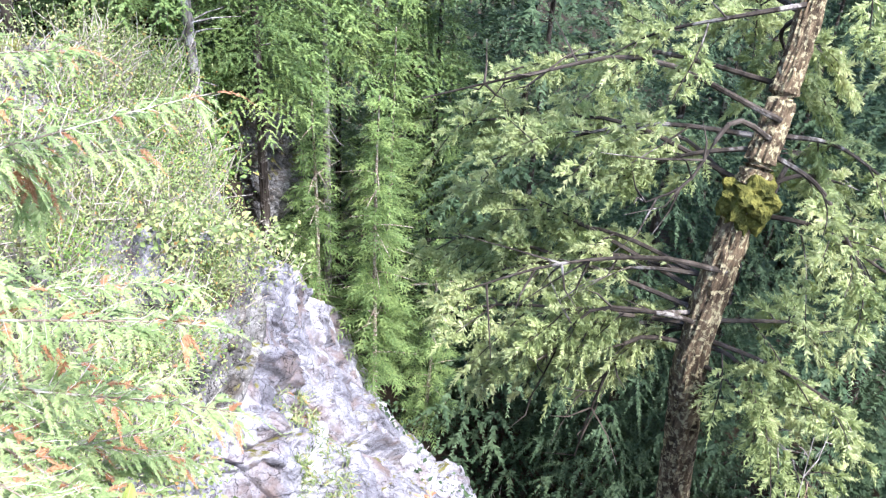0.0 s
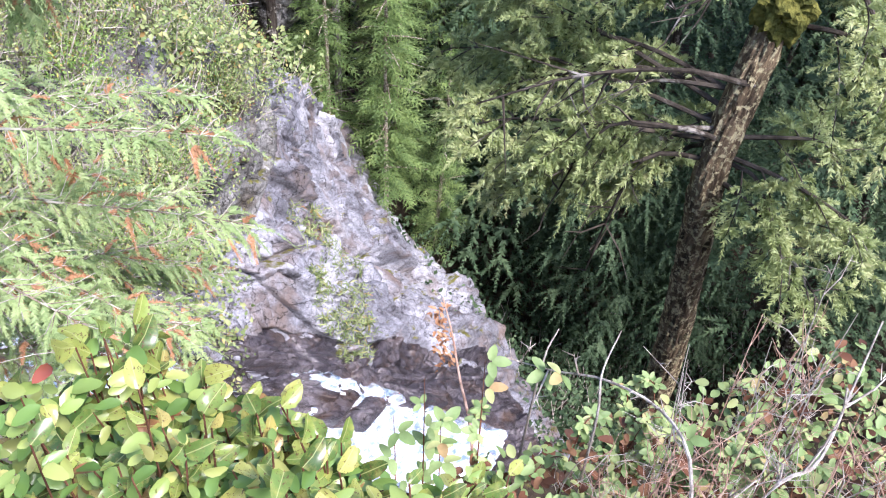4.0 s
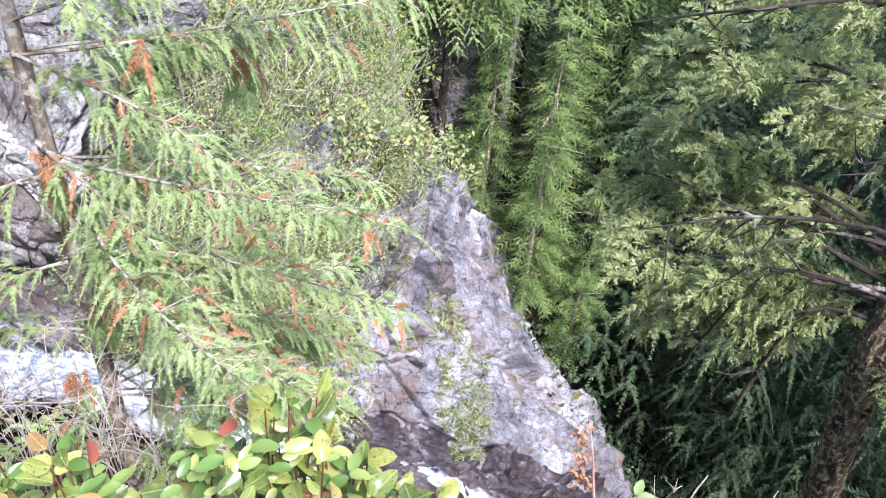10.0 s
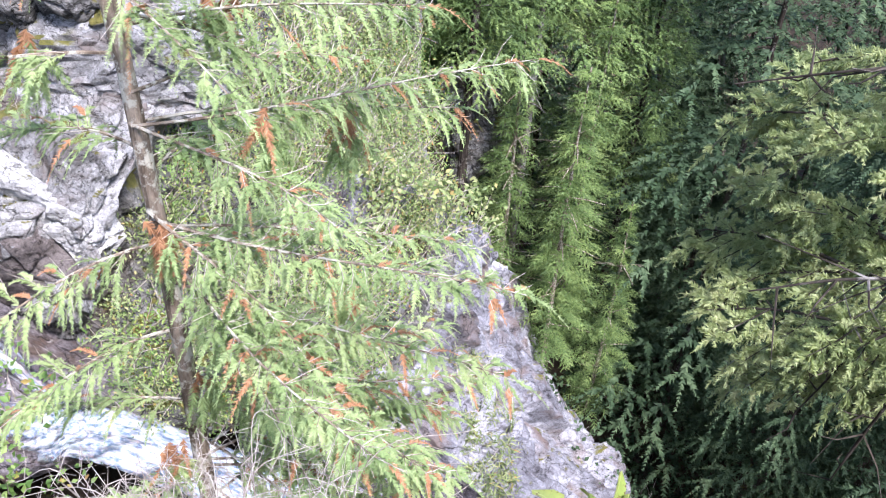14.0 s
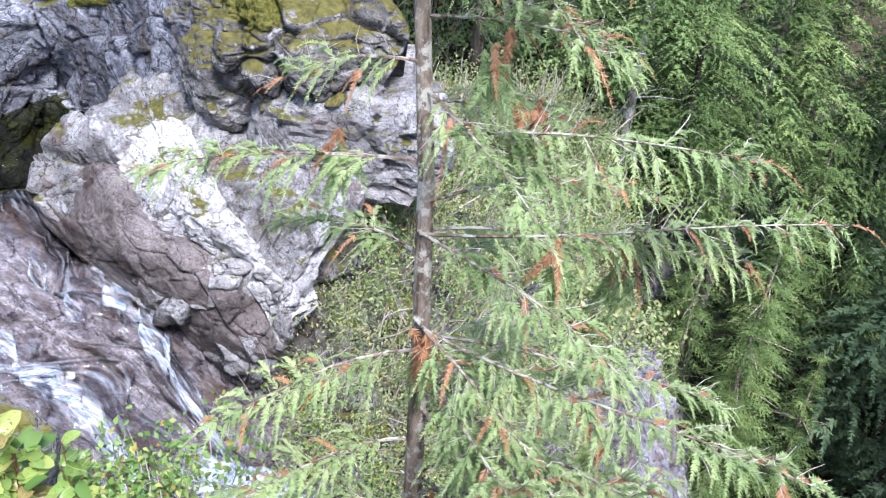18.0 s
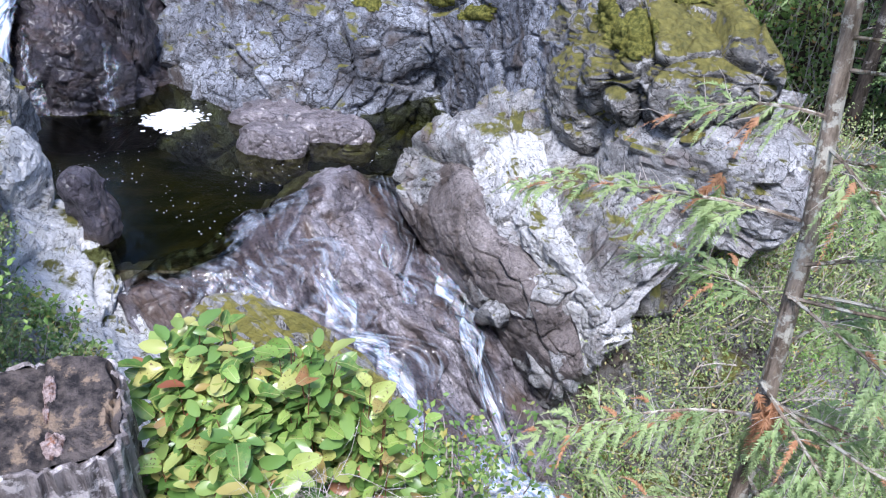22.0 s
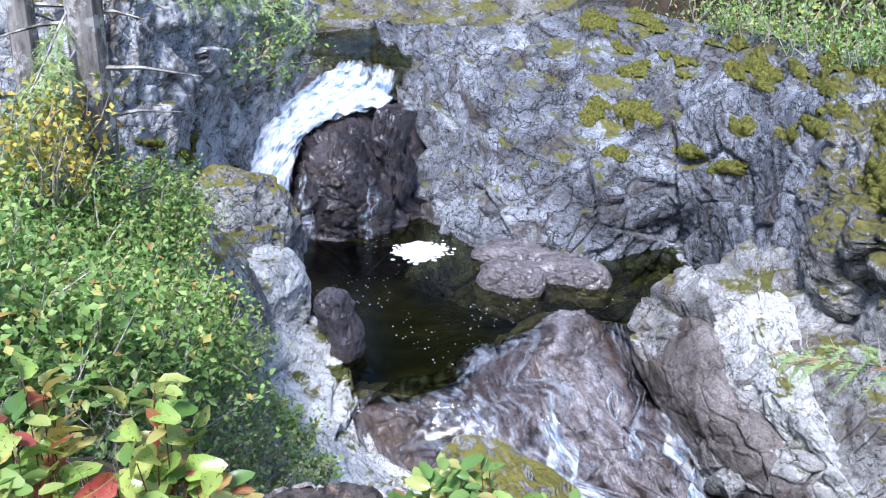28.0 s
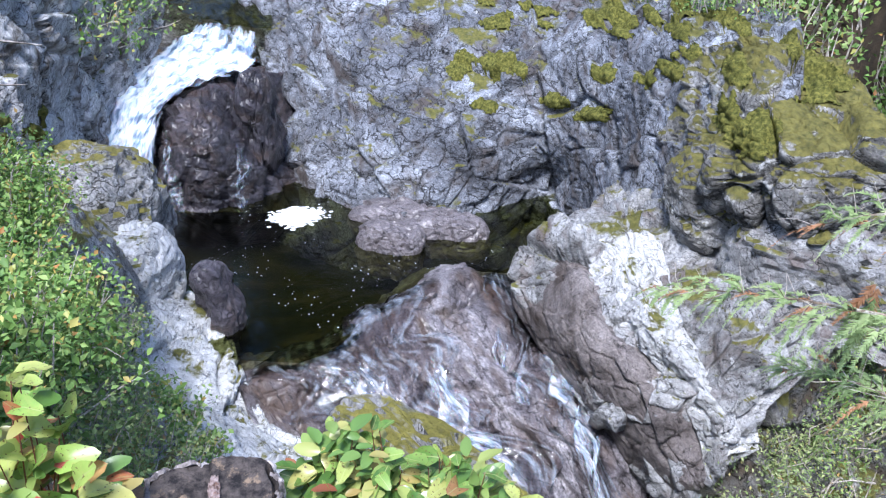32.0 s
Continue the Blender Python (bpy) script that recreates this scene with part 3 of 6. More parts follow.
def leaves(rng, C, A, Nrm, size, slim=0.5, fold=0.18, curl=0.15, cheap=False):
    """Broad leaves, folded along the midrib: base points C, ways A, faces turned to Nrm."""
    A, m = unit(A), len(C)
    side = unit(np.cross(A, Nrm))
    n = np.cross(side, A)
    sz = np.broadcast_to(size, (m,))[:, None]
    def pt(a, b, c):
        return C + A * sz * a + side * sz * b * slim + n * sz * c
    h = fold * 0.5
    if cheap:
        V = np.stack([C, pt(0.4, 0.5, h), pt(1.0, 0, -curl), pt(0.4, -0.5, h)], 1).reshape(-1, 3)
        b = np.arange(m)[:, None] * 4
        return V, np.concatenate([b + np.array([[0, 1, 2]]), b + np.array([[0, 2, 3]])])
    half = [(0.08, 0.27, h * 0.6), (0.32, 0.5, h), (0.64, 0.46, h * 0.8 - curl * 0.4), (0.88, 0.25, -curl * 0.8)]
    V = np.stack([C] + [pt(*q) for q in half] + [pt(1.0, 0, -curl)] + [pt(q[0], -q[1], q[2]) for q in half[::-1]] + [pt(0.48, 0, -curl * 0.15)], 1).reshape(-1, 3)
    k = np.arange(10)
    T = (np.arange(m)[:, None, None] * 11 + np.stack([k, (k + 1) % 10, np.full(10, 10)], -1)[None]).reshape(-1, 3)
    return V, T


def grown(rng, S, N, count, lift=0.0, u=(0, 1), v=(0, 1)):
    """Random places on a sheet, with its normals."""
    nv, nu = S.shape[:2]
    i = (rng.uniform(*v, count) * (nv - 1)).astype(int)
    j = (rng.uniform(*u, count) * (nu - 1)).astype(int)
    return S[i, j] + N[i, j] * lift, N[i, j]


GRIDS = {}
GRIDS["back"] = [
    [(-21.9, 16.2, -1.4), (-17.1, 17.2, -1.1), (-15.7, 19.8, -0.5), (-11.8, 19.9, -0.7), (-8.2, 18.3, -0.6), (-5.6, 17.1, -0.6)],
    [(-20.0, 15.6, -3.4), (-15.1, 15.3, -2.5), (-13.2, 17.0, -2.2), (-10.0, 17.2, -2.0), (-6.6, 15.0, -1.5), (-4.5, 14.2, -1.2)],
    [(-18.3, 14.0, -5.0), (-13.8, 13.8, -4.0), (-12.0, 15.2, -3.8), (-10.2, 16.6, -3.8), (-7.2, 14.8, -2.8), (-4.8, 13.4, -2.3)],
    [(-16.8, 13.1, -6.5), (-12.6, 12.8, -5.6), (-11.3, 14.3, -5.6), (-10.8, 17.2, -5.5), (-7.8, 14.8, -4.4), (-4.9, 13.4, -3.7)],
    [(-16.6, 12.9, -8.0), (-12.4, 12.6, -7.2), (-11.1, 14.1, -7.2), (-10.6, 16.8, -7.2), (-7.6, 14.6, -6.0), (-4.8, 13.2, -5.5)],
]
GRIDS["mossy"] = [
    [(-7.9, 16.7, -1.6), (-5.8, 15.0, -0.9), (-4.2, 15.4, -1.0)],
    [(-7.8, 15.9, -2.8), (-4.9, 13.2, -1.8), (-3.1, 14.0, -1.6)],
    [(-7.2, 15.5, -3.6), (-4.6, 12.6, -2.6), (-2.3, 13.3, -2.2)],
    [(-6.2, 15.0, -4.3), (-4.4, 12.9, -3.5), (-2.8, 13.2, -3.3)],
]
GRIDS["white"] = [
    [(-8.2, 16.4, -4.3), (-5.6, 15.6, -3.2), (-3.6, 15.2, -2.9), (-2.2, 15.6, -3.0)],
    [(-8.0, 14.6, -4.2), (-5.6, 14.0, -3.8), (-3.7, 14.1, -3.8), (-2.6, 14.6, -3.9)],
    [(-7.9, 12.8, -4.3), (-5.9, 12.1, -4.3), (-4.1, 12.3, -4.4), (-2.7, 12.9, -4.7)],
    [(-8.2, 11.9, -5.0), (-6.0, 11.1, -5.1), (-4.3, 11.1, -5.3), (-3.3, 11.7, -5.8)],
    [(-6.9, 11.4, -5.9), (-5.5, 10.6, -6.2), (-4.2, 10.8, -6.2), (-3.6, 11.3, -6.6)],
    [(-5.3, 11.1, -7.5), (-4.5, 10.6, -7.4), (-4.0, 10.7, -7.4), (-3.8, 11.3, -7.6)],
    [(-5.3, 11.7, -9.0), (-4.6, 11.5, -8.9), (-4.0, 11.7, -8.9), (-3.5, 12.3, -8.9)],
]
GRIDS["slab"] = [
    [(-12.6, 7.6, -7.0), (-11.4, 9.9, -6.9), (-10.9, 12.5, -6.3), (-9.4, 13.9, -6.2)],
    [(-10.1, 6.8, -5.75), (-9.5, 8.6, -5.75), (-9.3, 11.2, -5.38), (-8.7, 13.0, -5.8)],
    [(-9.3, 6.6, -6.2), (-8.6, 8.4, -6.0), (-8.1, 10.0, -5.8), (-7.4, 12.5, -6.3)],
    [(-8.5, 7.0, -6.8), (-7.7, 8.5, -6.6), (-6.9, 9.9, -6.3), (-5.9, 12.1, -6.7)],
    [(-6.8, 8.5, -7.2), (-6.1, 9.7, -7.0), (-5.5, 10.4, -7.0), (-4.7, 12.0, -7.6)],
    [(-5.4, 8.4, -8.8), (-4.5, 9.4, -9.0), (-4.0, 10.2, -8.8), (-3.2, 11.7, -9.2)],
    [(-5.4, 9.5, -9.7), (-4.4, 10.2, -10.4), (-3.8, 11.3, -10.4), (-3.3, 12.5, -10.5)],
]
GRIDS["slope"] = [
    [(0.6, 15.4, -7.6), (3.1, 18.3, -10.2), (5.0, 22.4, -14.5), (7.1, 26.2, -19.0)],
    [(0.2, 14.5, -9.8), (3.4, 18.3, -13.7), (5.8, 21.4, -17.2), (8.5, 25.6, -22.4)],
    [(-0.2, 13.3, -11.2), (3.1, 15.5, -14.3), (6.4, 19.2, -19.3), (10.4, 22.6, -24.6)],
    [(-0.5, 12.5, -12.4), (3.0, 14.4, -16.2), (6.4, 16.7, -20.1), (11.9, 21.6, -26.2)],
    [(-0.8, 11.8, -13.6), (3.0, 13.6, -17.8), (6.1, 14.0, -20.8), (11.9, 15.0, -25.5)],
    [(-1.1, 11.2, -14.9), (3.1, 12.6, -19.3), (6.2, 12.4, -21.8), (12.1, 13.0, -26.5)],
]
GRIDS["bank"] = [
    [(-5.2, 15.4, -4.1), (-3.0, 17.0, -4.2), (-0.3, 19.6, -5.0), (1.7, 21.5, -6.8)],
    [(-4.1, 12.4, -5.5), (-2.2, 14.5, -6.4), (0.4, 16.5, -8.1), (3.0, 18.1, -10.8)],
    [(-4.1, 11.4, -7.3), (-1.7, 12.8, -9.0), (1.1, 14.8, -10.4), (3.1, 17.1, -12.1)],
    [(-3.7, 10.4, -9.8), (-1.8, 11.4, -10.5), (-0.1, 13.0, -11.7), (1.9, 15.0, -13.1)],
]
GRIDS["cliff"] = [
    [(-15.2, 2.8, 0.7), (-15.7, 4.9, 0.6), (-16.9, 7.4, 0.4), (-19.5, 11.0, -0.0), (-21.2, 13.8, -0.8)],
    [(-13.1, 2.2, -0.4), (-14.2, 4.2, -0.8), (-15.4, 6.4, -1.2), (-17.8, 9.4, -1.8), (-19.2, 11.8, -2.6)],
    [(-12.5, 1.9, -1.3), (-13.5, 3.9, -1.9), (-14.7, 6.0, -2.6), (-16.5, 7.7, -3.6), (-17.4, 8.9, -4.4)],
    [(-12.2, 1.7, -2.4), (-13.2, 3.6, -3.1), (-14.4, 5.9, -3.7), (-15.8, 8.0, -4.4), (-16.6, 8.8, -5.2)],
]
GRIDS["upper"] = [
    [(-26.8, 14.4, 0.2), (-25.5, 18.3, 0.3), (-22.1, 20.8, 0.5), (-17.4, 22.3, 0.8)],
    [(-24.5, 14.1, -1.0), (-23.8, 17.1, -1.4), (-21.3, 18.4, -1.5), (-17.9, 20.5, -0.9)],
    [(-23.3, 15.0, -1.7), (-22.7, 16.7, -1.7), (-20.4, 17.2, -1.7), (-17.3, 18.9, -1.6)],
]
GRIDS["mound"] = [
    [(-19.5, 12.1, -3.2), (-18.0, 12.8, -3.0), (-18.5, 15.8, -3.6)],
    [(-18.8, 10.7, -4.3), (-16.3, 11.0, -3.8), (-17.1, 14.5, -4.8)],
    [(-18.2, 10.2, -5.2), (-15.8, 10.6, -4.7), (-16.0, 13.8, -5.6)],
    [(-17.4, 9.9, -5.9), (-15.7, 10.6, -5.6), (-15.4, 13.3, -6.3)],
]
GRIDS["leftbank"] = [
    [(-13.0, 7.4, -5.3), (-12.4, 7.7, -5.4), (-11.9, 8.0, -5.2), (-11.8, 8.2, -5.4)],
    [(-11.6, 6.2, -5.1), (-11.4, 6.8, -5.3), (-11.4, 7.6, -5.3), (-11.1, 7.6, -5.7)],
    [(-9.9, 4.9, -5.0), (-10.0, 5.5, -5.4), (-10.0, 6.5, -5.7), (-10.0, 7.0, -5.9)],
    [(-8.2, 3.9, -4.9), (-8.5, 4.8, -5.3), (-8.8, 5.9, -5.8), (-9.0, 6.8, -6.1)],
    [(-7.3, 3.4, -4.9), (-7.4, 4.4, -5.4), (-7.6, 5.9, -6.0), (-7.9, 7.2, -6.3)],
]
GRIDS["bushbank"] = [
    [(-9.1, 0.7, -0.8), (-10.3, 2.3, -1.5), (-10.8, 3.7, -1.9), (-13.0, 5.6, -3.0), (-13.5, 7.3, -4.6)],
    [(-7.0, 0.4, -0.8), (-8.2, 1.6, -1.7), (-8.6, 2.9, -2.3), (-9.8, 4.5, -3.4), (-11.5, 6.2, -4.6)],
    [(-5.0, 0.2, -0.6), (-5.6, 1.0, -1.3), (-6.2, 2.0, -2.0), (-7.8, 3.6, -3.4), (-9.5, 4.8, -4.6)],
    [(-3.8, 0.0, -0.6), (-4.1, 0.6, -1.1), (-4.6, 1.4, -1.9), (-5.9, 2.8, -3.3), (-7.0, 4.2, -4.6)],
]
GRIDS["wetfoot"] = [
    [(-0.0, 13.9, -13.4), (2.8, 15.0, -16.4), (5.8, 15.9, -19.8), (9.9, 16.9, -23.9)],
    [(-0.3, 12.0, -13.5), (2.8, 13.0, -16.3), (5.7, 13.5, -19.3), (10.1, 13.9, -22.8)],
    [(-0.6, 10.8, -14.3), (2.8, 11.7, -16.9), (5.5, 11.7, -19.7), (10.0, 12.2, -23.0)],
]
GRIDS["block"] = [
    [(-8.0, 11.9, -5.0), (-7.6, 12.1, -4.7), (-7.4, 12.4, -4.5), (-7.2, 12.7, -4.4)],
    [(-8.1, 11.6, -5.4), (-7.1, 11.3, -5.0), (-6.6, 11.4, -4.6), (-6.4, 11.7, -4.7)],
    [(-7.3, 11.3, -6.0), (-6.4, 10.8, -5.4), (-5.9, 10.9, -5.0), (-5.6, 11.3, -5.2)],
    [(-6.4, 11.1, -6.5), (-5.6, 10.6, -5.8), (-5.0, 10.7, -5.4), (-4.6, 11.1, -5.6)],
    [(-5.6, 11.0, -7.1), (-4.8, 10.6, -6.4), (-4.4, 10.6, -6.2), (-4.0, 11.0, -6.4)],
    [(-4.8, 11.0, -7.5), (-4.4, 10.8, -7.2), (-4.0, 10.8, -7.0), (-3.8, 11.0, -6.9)],
    [(-4.7, 11.6, -8.6), (-4.3, 11.6, -8.4), (-4.0, 11.8, -8.2), (-3.7, 12.0, -8.1)],
]
GRIDS["ridge"] = [
    [(-7.1, 12.4, -4.4), (-6.5, 12.7, -4.0), (-6.0, 13.0, -4.1)],
    [(-6.3, 11.7, -4.7), (-5.6, 11.6, -4.3), (-5.2, 12.0, -4.4)],
    [(-5.6, 11.2, -5.1), (-5.1, 11.1, -4.7), (-4.7, 11.5, -4.8)],
    [(-4.6, 11.0, -5.5), (-4.3, 10.9, -5.1), (-3.9, 11.4, -5.4)],
    [(-4.0, 11.0, -6.4), (-3.7, 11.0, -5.8), (-3.4, 11.6, -6.0)],
    [(-3.9, 11.1, -6.9), (-3.5, 11.1, -6.4), (-3.2, 11.5, -6.4)],
]
GRIDS["run1"] = [
    [(-9.7, 9.0, -6.4), (-9.4, 9.2, -6.4), (-9.2, 9.6, -6.5)],
    [(-8.9, 8.8, -6.7), (-8.7, 9.2, -6.6), (-8.4, 9.5, -6.6)],
    [(-7.8, 9.0, -6.8), (-7.6, 9.3, -6.8), (-7.4, 9.6, -6.7)],
    [(-6.7, 8.9, -7.2), (-6.5, 9.2, -7.0), (-6.4, 9.5, -6.9)],
]
GRIDS["run2"] = [
    [(-9.2, 10.1, -6.0), (-9.1, 10.2, -6.0), (-8.9, 10.4, -6.0)],
    [(-8.4, 9.7, -6.5), (-8.2, 9.8, -6.5), (-8.1, 10.0, -6.4)],
    [(-7.5, 9.5, -6.8), (-7.3, 9.6, -6.8), (-7.2, 9.8, -6.7)],
    [(-6.7, 9.1, -7.2), (-6.5, 9.2, -7.1), (-6.4, 9.5, -7.1)],
]
GRIDS["run3"] = [
    [(-8.6, 12.3, -5.4), (-8.4, 12.3, -5.4), (-8.4, 12.4, -5.4)],
    [(-7.1, 11.5, -6.2), (-7.0, 11.5, -6.1), (-6.9, 11.7, -6.1)],
    [(-6.3, 11.0, -6.7), (-6.1, 11.0, -6.6), (-6.0, 11.3, -6.5)],
    [(-5.6, 10.4, -7.4), (-5.4, 10.5, -7.2), (-5.2, 10.7, -7.2)],
    [(-5.1, 10.4, -8.2), (-4.9, 10.4, -8.0), (-4.8, 10.7, -8.0)],
    [(-4.4, 10.3, -9.1), (-4.2, 10.3, -9.0), (-4.1, 10.5, -9.0)],
]
GRIDS["run4"] = [
    [(-8.5, 9.5, -6.0), (-8.3, 9.6, -6.0), (-8.1, 9.7, -6.1)],
    [(-7.4, 9.2, -6.3), (-7.2, 9.3, -6.3), (-7.0, 9.5, -6.5)],
    [(-6.5, 8.9, -6.8), (-6.3, 9.0, -6.8), (-6.2, 9.2, -6.9)],
    [(-5.7, 8.9, -7.7), (-5.5, 9.1, -7.6), (-5.2, 9.3, -7.7)],
    [(-4.9, 9.1, -8.5), (-4.6, 9.4, -8.4), (-4.3, 9.5, -8.5)],
    [(-3.8, 9.6, -9.4), (-3.5, 9.9, -9.3), (-3.1, 10.2, -9.3)],
]
GRIDS["run5"] = [
    [(-6.8, 11.2, -6.2), (-6.6, 11.2, -6.2), (-6.5, 11.4, -6.2)],
    [(-5.9, 10.4, -6.8), (-5.7, 10.4, -6.7), (-5.5, 10.6, -6.7)],
    [(-5.3, 10.0, -7.6), (-5.1, 10.0, -7.5), (-4.9, 10.2, -7.5)],
    [(-4.6, 9.8, -8.2), (-4.4, 9.9, -8.1), (-4.3, 10.0, -8.2)],
    [(-3.8, 9.8, -9.1), (-3.6, 9.9, -9.0), (-3.4, 10.0, -9.0)],
]
GRIDS["fall"] = [
    [(-20.8, 14.4, -2.2), (-20.3, 14.9, -2.3), (-19.6, 15.6, -2.4)],
    [(-20.0, 12.7, -2.5), (-18.8, 13.3, -2.6), (-17.9, 14.1, -2.9)],
    [(-19.2, 11.1, -2.9), (-18.2, 11.7, -3.0), (-17.4, 13.3, -3.0)],
    [(-18.6, 9.8, -3.5), (-17.7, 10.3, -3.5), (-17.7, 11.5, -3.2)],
    [(-18.1, 9.0, -4.4), (-17.4, 9.5, -4.4), (-17.3, 10.4, -4.0)],
    [(-17.4, 8.6, -5.7), (-16.8, 9.0, -5.7), (-16.7, 9.8, -5.7)],
]
GRIDS["toppool"] = [
    [(-24.7, 14.6, -1.8), (-23.6, 16.0, -1.8), (-22.0, 17.6, -1.7)],
    [(-22.7, 14.6, -2.1), (-21.8, 15.6, -2.0), (-20.6, 16.7, -2.0)],
    [(-21.0, 14.2, -2.3), (-20.3, 14.9, -2.4), (-19.5, 15.7, -2.5)],
]
GRIDS["lowfall"] = [
    [(-5.0, 9.8, -8.0), (-5.2, 9.5, -8.2), (-5.4, 9.1, -8.4)],
    [(-4.2, 10.0, -8.7), (-4.4, 9.7, -8.9), (-4.7, 9.3, -9.1)],
    [(-3.1, 10.5, -9.6), (-3.4, 10.2, -9.8), (-3.7, 9.8, -10.0)],
    [(-0.4, 12.4, -14.0), (-0.4, 11.7, -14.0), (-0.6, 10.7, -14.1)],
    [(1.1, 12.9, -15.6), (0.8, 12.0, -15.7), (0.5, 11.1, -15.8)],
    [(3.6, 13.3, -17.3), (2.7, 12.1, -17.2), (2.1, 11.0, -17.4)],
    [(5.9, 12.9, -19.2), (4.8, 11.8, -18.9), (3.8, 10.7, -19.0)],
    [(8.6, 12.2, -21.1), (7.6, 11.2, -20.8), (6.4, 10.1, -20.6)],
]

# ---- the gorge ----
POOL_Z = -5.6
STREAM = [(-60, 30, 3), (-34, 17, -1), (-18, 11, -6.4), (-11, 11.5, -7), (-5, 11, -11.5), (0, 12.5, -16), (8, 12, -21), (16, 18, -28), (24, 34, -34), (34, 60, -40), (60, 160, -46)]


def land(x, y):
    """Height of the forest floor: a gorge cut along the stream, a ledge for the viewer, wooded slopes beyond."""
    best, zs = 1e9, 0
    for (ax, ay, az), (bx, by, bz) in zip(STREAM, STREAM[1:]):
        t = max(0, min(1, ((x - ax) * (bx - ax) + (y - ay) * (by - ay)) / ((bx - ax) ** 2 + (by - ay) ** 2)))
        d = math.hypot(x - ax - t * (bx - ax), y - ay - t * (by - ay))
        if d < best:
            best, zs = d, az + t * (bz - az)
    z = zs - 2.5 + 0.78 * max(0, best - 3)
    z = min(z, 45 + 0.05 * best)
    k = min(1, max(0, (-0.5 - x) / 1.1))
    edge = 0.22 + 0.75 * k * k * (3 - 2 * k) + 0.06 * math.sin(x * 2.3) - 0.01 * x * x - 0.5 * max(0, -2.4 - x) - 0.7 * max(0, x - 1.9)
    over = y - edge
    top = 0.0 + 0.1 * noise.fractal(Vector((x * 0.8, y * 0.8, 0)), 1, 2, 3)
    if over < 0:
        z = top
    elif over < 6:
        fall = top - 0.55 * over - 1.15 * over * over
        z = fall if over < 2.2 else min(fall, max(z, fall))
    return z + (0.25 * noise.fractal(Vector((x * 0.3, y * 0.3, 0)), 1, 2, 4) if y > 4 else 0)


def axis_steps(near, far, step):
    """Coordinates that lie close together near the viewer and far apart towards the horizon."""
    out, x, s = [], 0.0, step
    while x < far:
        out.append(x)
        if x > near:
            s *= 1.18
        x += s
    return out + [far]


xs = [-v for v in axis_steps(14, 900, 0.35)[:0:-1]] + axis_steps(16, 900, 0.35)
ys = [-v for v in axis_steps(2, 900, 0.3)[:0:-1]] + axis_steps(30, 900, 0.35)
gv = [(x, y, land(x, y)) for y in ys for x in xs]
ground = tagged(solid("ground", np.array(gv), grid_faces(len(ys), len(xs))[:, ::-1], GROUND, smooth=True), "dark forest soil with moss and needle litter", "ground", kind="structure")

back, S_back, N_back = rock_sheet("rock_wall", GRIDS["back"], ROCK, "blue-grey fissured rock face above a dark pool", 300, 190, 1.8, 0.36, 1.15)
mossy, S_mossy, N_mossy = rock_sheet("mossy_boulder", GRIDS["mossy"], ROCK_MOSSY, "huge boulder capped with yellow-green moss", 135, 135, 1.3, 0.4)
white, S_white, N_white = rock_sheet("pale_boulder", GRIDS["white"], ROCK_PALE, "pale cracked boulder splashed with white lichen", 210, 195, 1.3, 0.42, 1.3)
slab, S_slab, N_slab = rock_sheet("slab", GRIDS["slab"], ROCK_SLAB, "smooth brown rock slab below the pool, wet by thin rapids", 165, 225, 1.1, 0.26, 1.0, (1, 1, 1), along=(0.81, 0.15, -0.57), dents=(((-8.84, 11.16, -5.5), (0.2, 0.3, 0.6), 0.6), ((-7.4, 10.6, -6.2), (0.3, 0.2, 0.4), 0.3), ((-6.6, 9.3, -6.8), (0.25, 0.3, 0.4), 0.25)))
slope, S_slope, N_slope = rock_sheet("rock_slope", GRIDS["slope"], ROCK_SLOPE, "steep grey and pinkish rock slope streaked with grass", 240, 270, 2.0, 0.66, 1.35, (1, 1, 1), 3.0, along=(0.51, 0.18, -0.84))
bank, S_bank, N_bank = rock_sheet("overgrown_bank", GRIDS["bank"], ROCK_CLIFF, "steep rocky bank overgrown with shrubs", 120, 135, 1.6, 0.4)
cliff, S_cliff, N_cliff = rock_sheet("cliff", GRIDS["cliff"], ROCK_GREY, "grey mossy cliff beside the waterfall", 195, 135, 1.5, 0.3, 1.1)
upper, S_upper, N_upper = rock_sheet("upper_rock", GRIDS["upper"], ROCK_CLIFF, "shaded rock wall above the waterfall", 105, 75, 1.8, 0.4)
wetfoot, S_wetfoot, N_wetfoot = rock_sheet("wet_rock_foot", GRIDS["wetfoot"], ROCK_FOOT, "dark wet foot of the rock slope above the rapid", 200, 100, 1.3, 0.5, 1.4, (1, 1, 1), along=(0.51, 0.18, -0.84))
block, S_block, N_block = rock_sheet("brown_block", GRIDS["block"], ROCK_FLANK, "dark brown damp flank of the pale boulder", 110, 130, 1.1, 0.16, 0.8)
mound, S_mound, N_mound = rock_sheet("wet_mound", GRIDS["mound"], ROCK_WET, "dark wet rock mound beside the waterfall", 120, 120, 1.0, 0.28)
leftbank, S_leftbank, N_leftbank = rock_sheet("pool_bank", GRIDS["leftbank"], ROCK_WHITE, "pale lichen-covered rock bank beside the pool", 120, 165, 1.1, 0.28)
bushbank, S_bushbank, N_bushbank = rock_sheet("bushy_bank", GRIDS["bushbank"], ROCK_KNOB, "mossy rock bank under leafy bushes", 120, 120, 1.2, 0.25)
ridge, S_ridge, N_ridge = rock_sheet("white_ridge", GRIDS["ridge"], ROCK_WHITE, "white lichen-covered ridge of the pale boulder", 100, 150, 0.8, 0.16, 1.2)
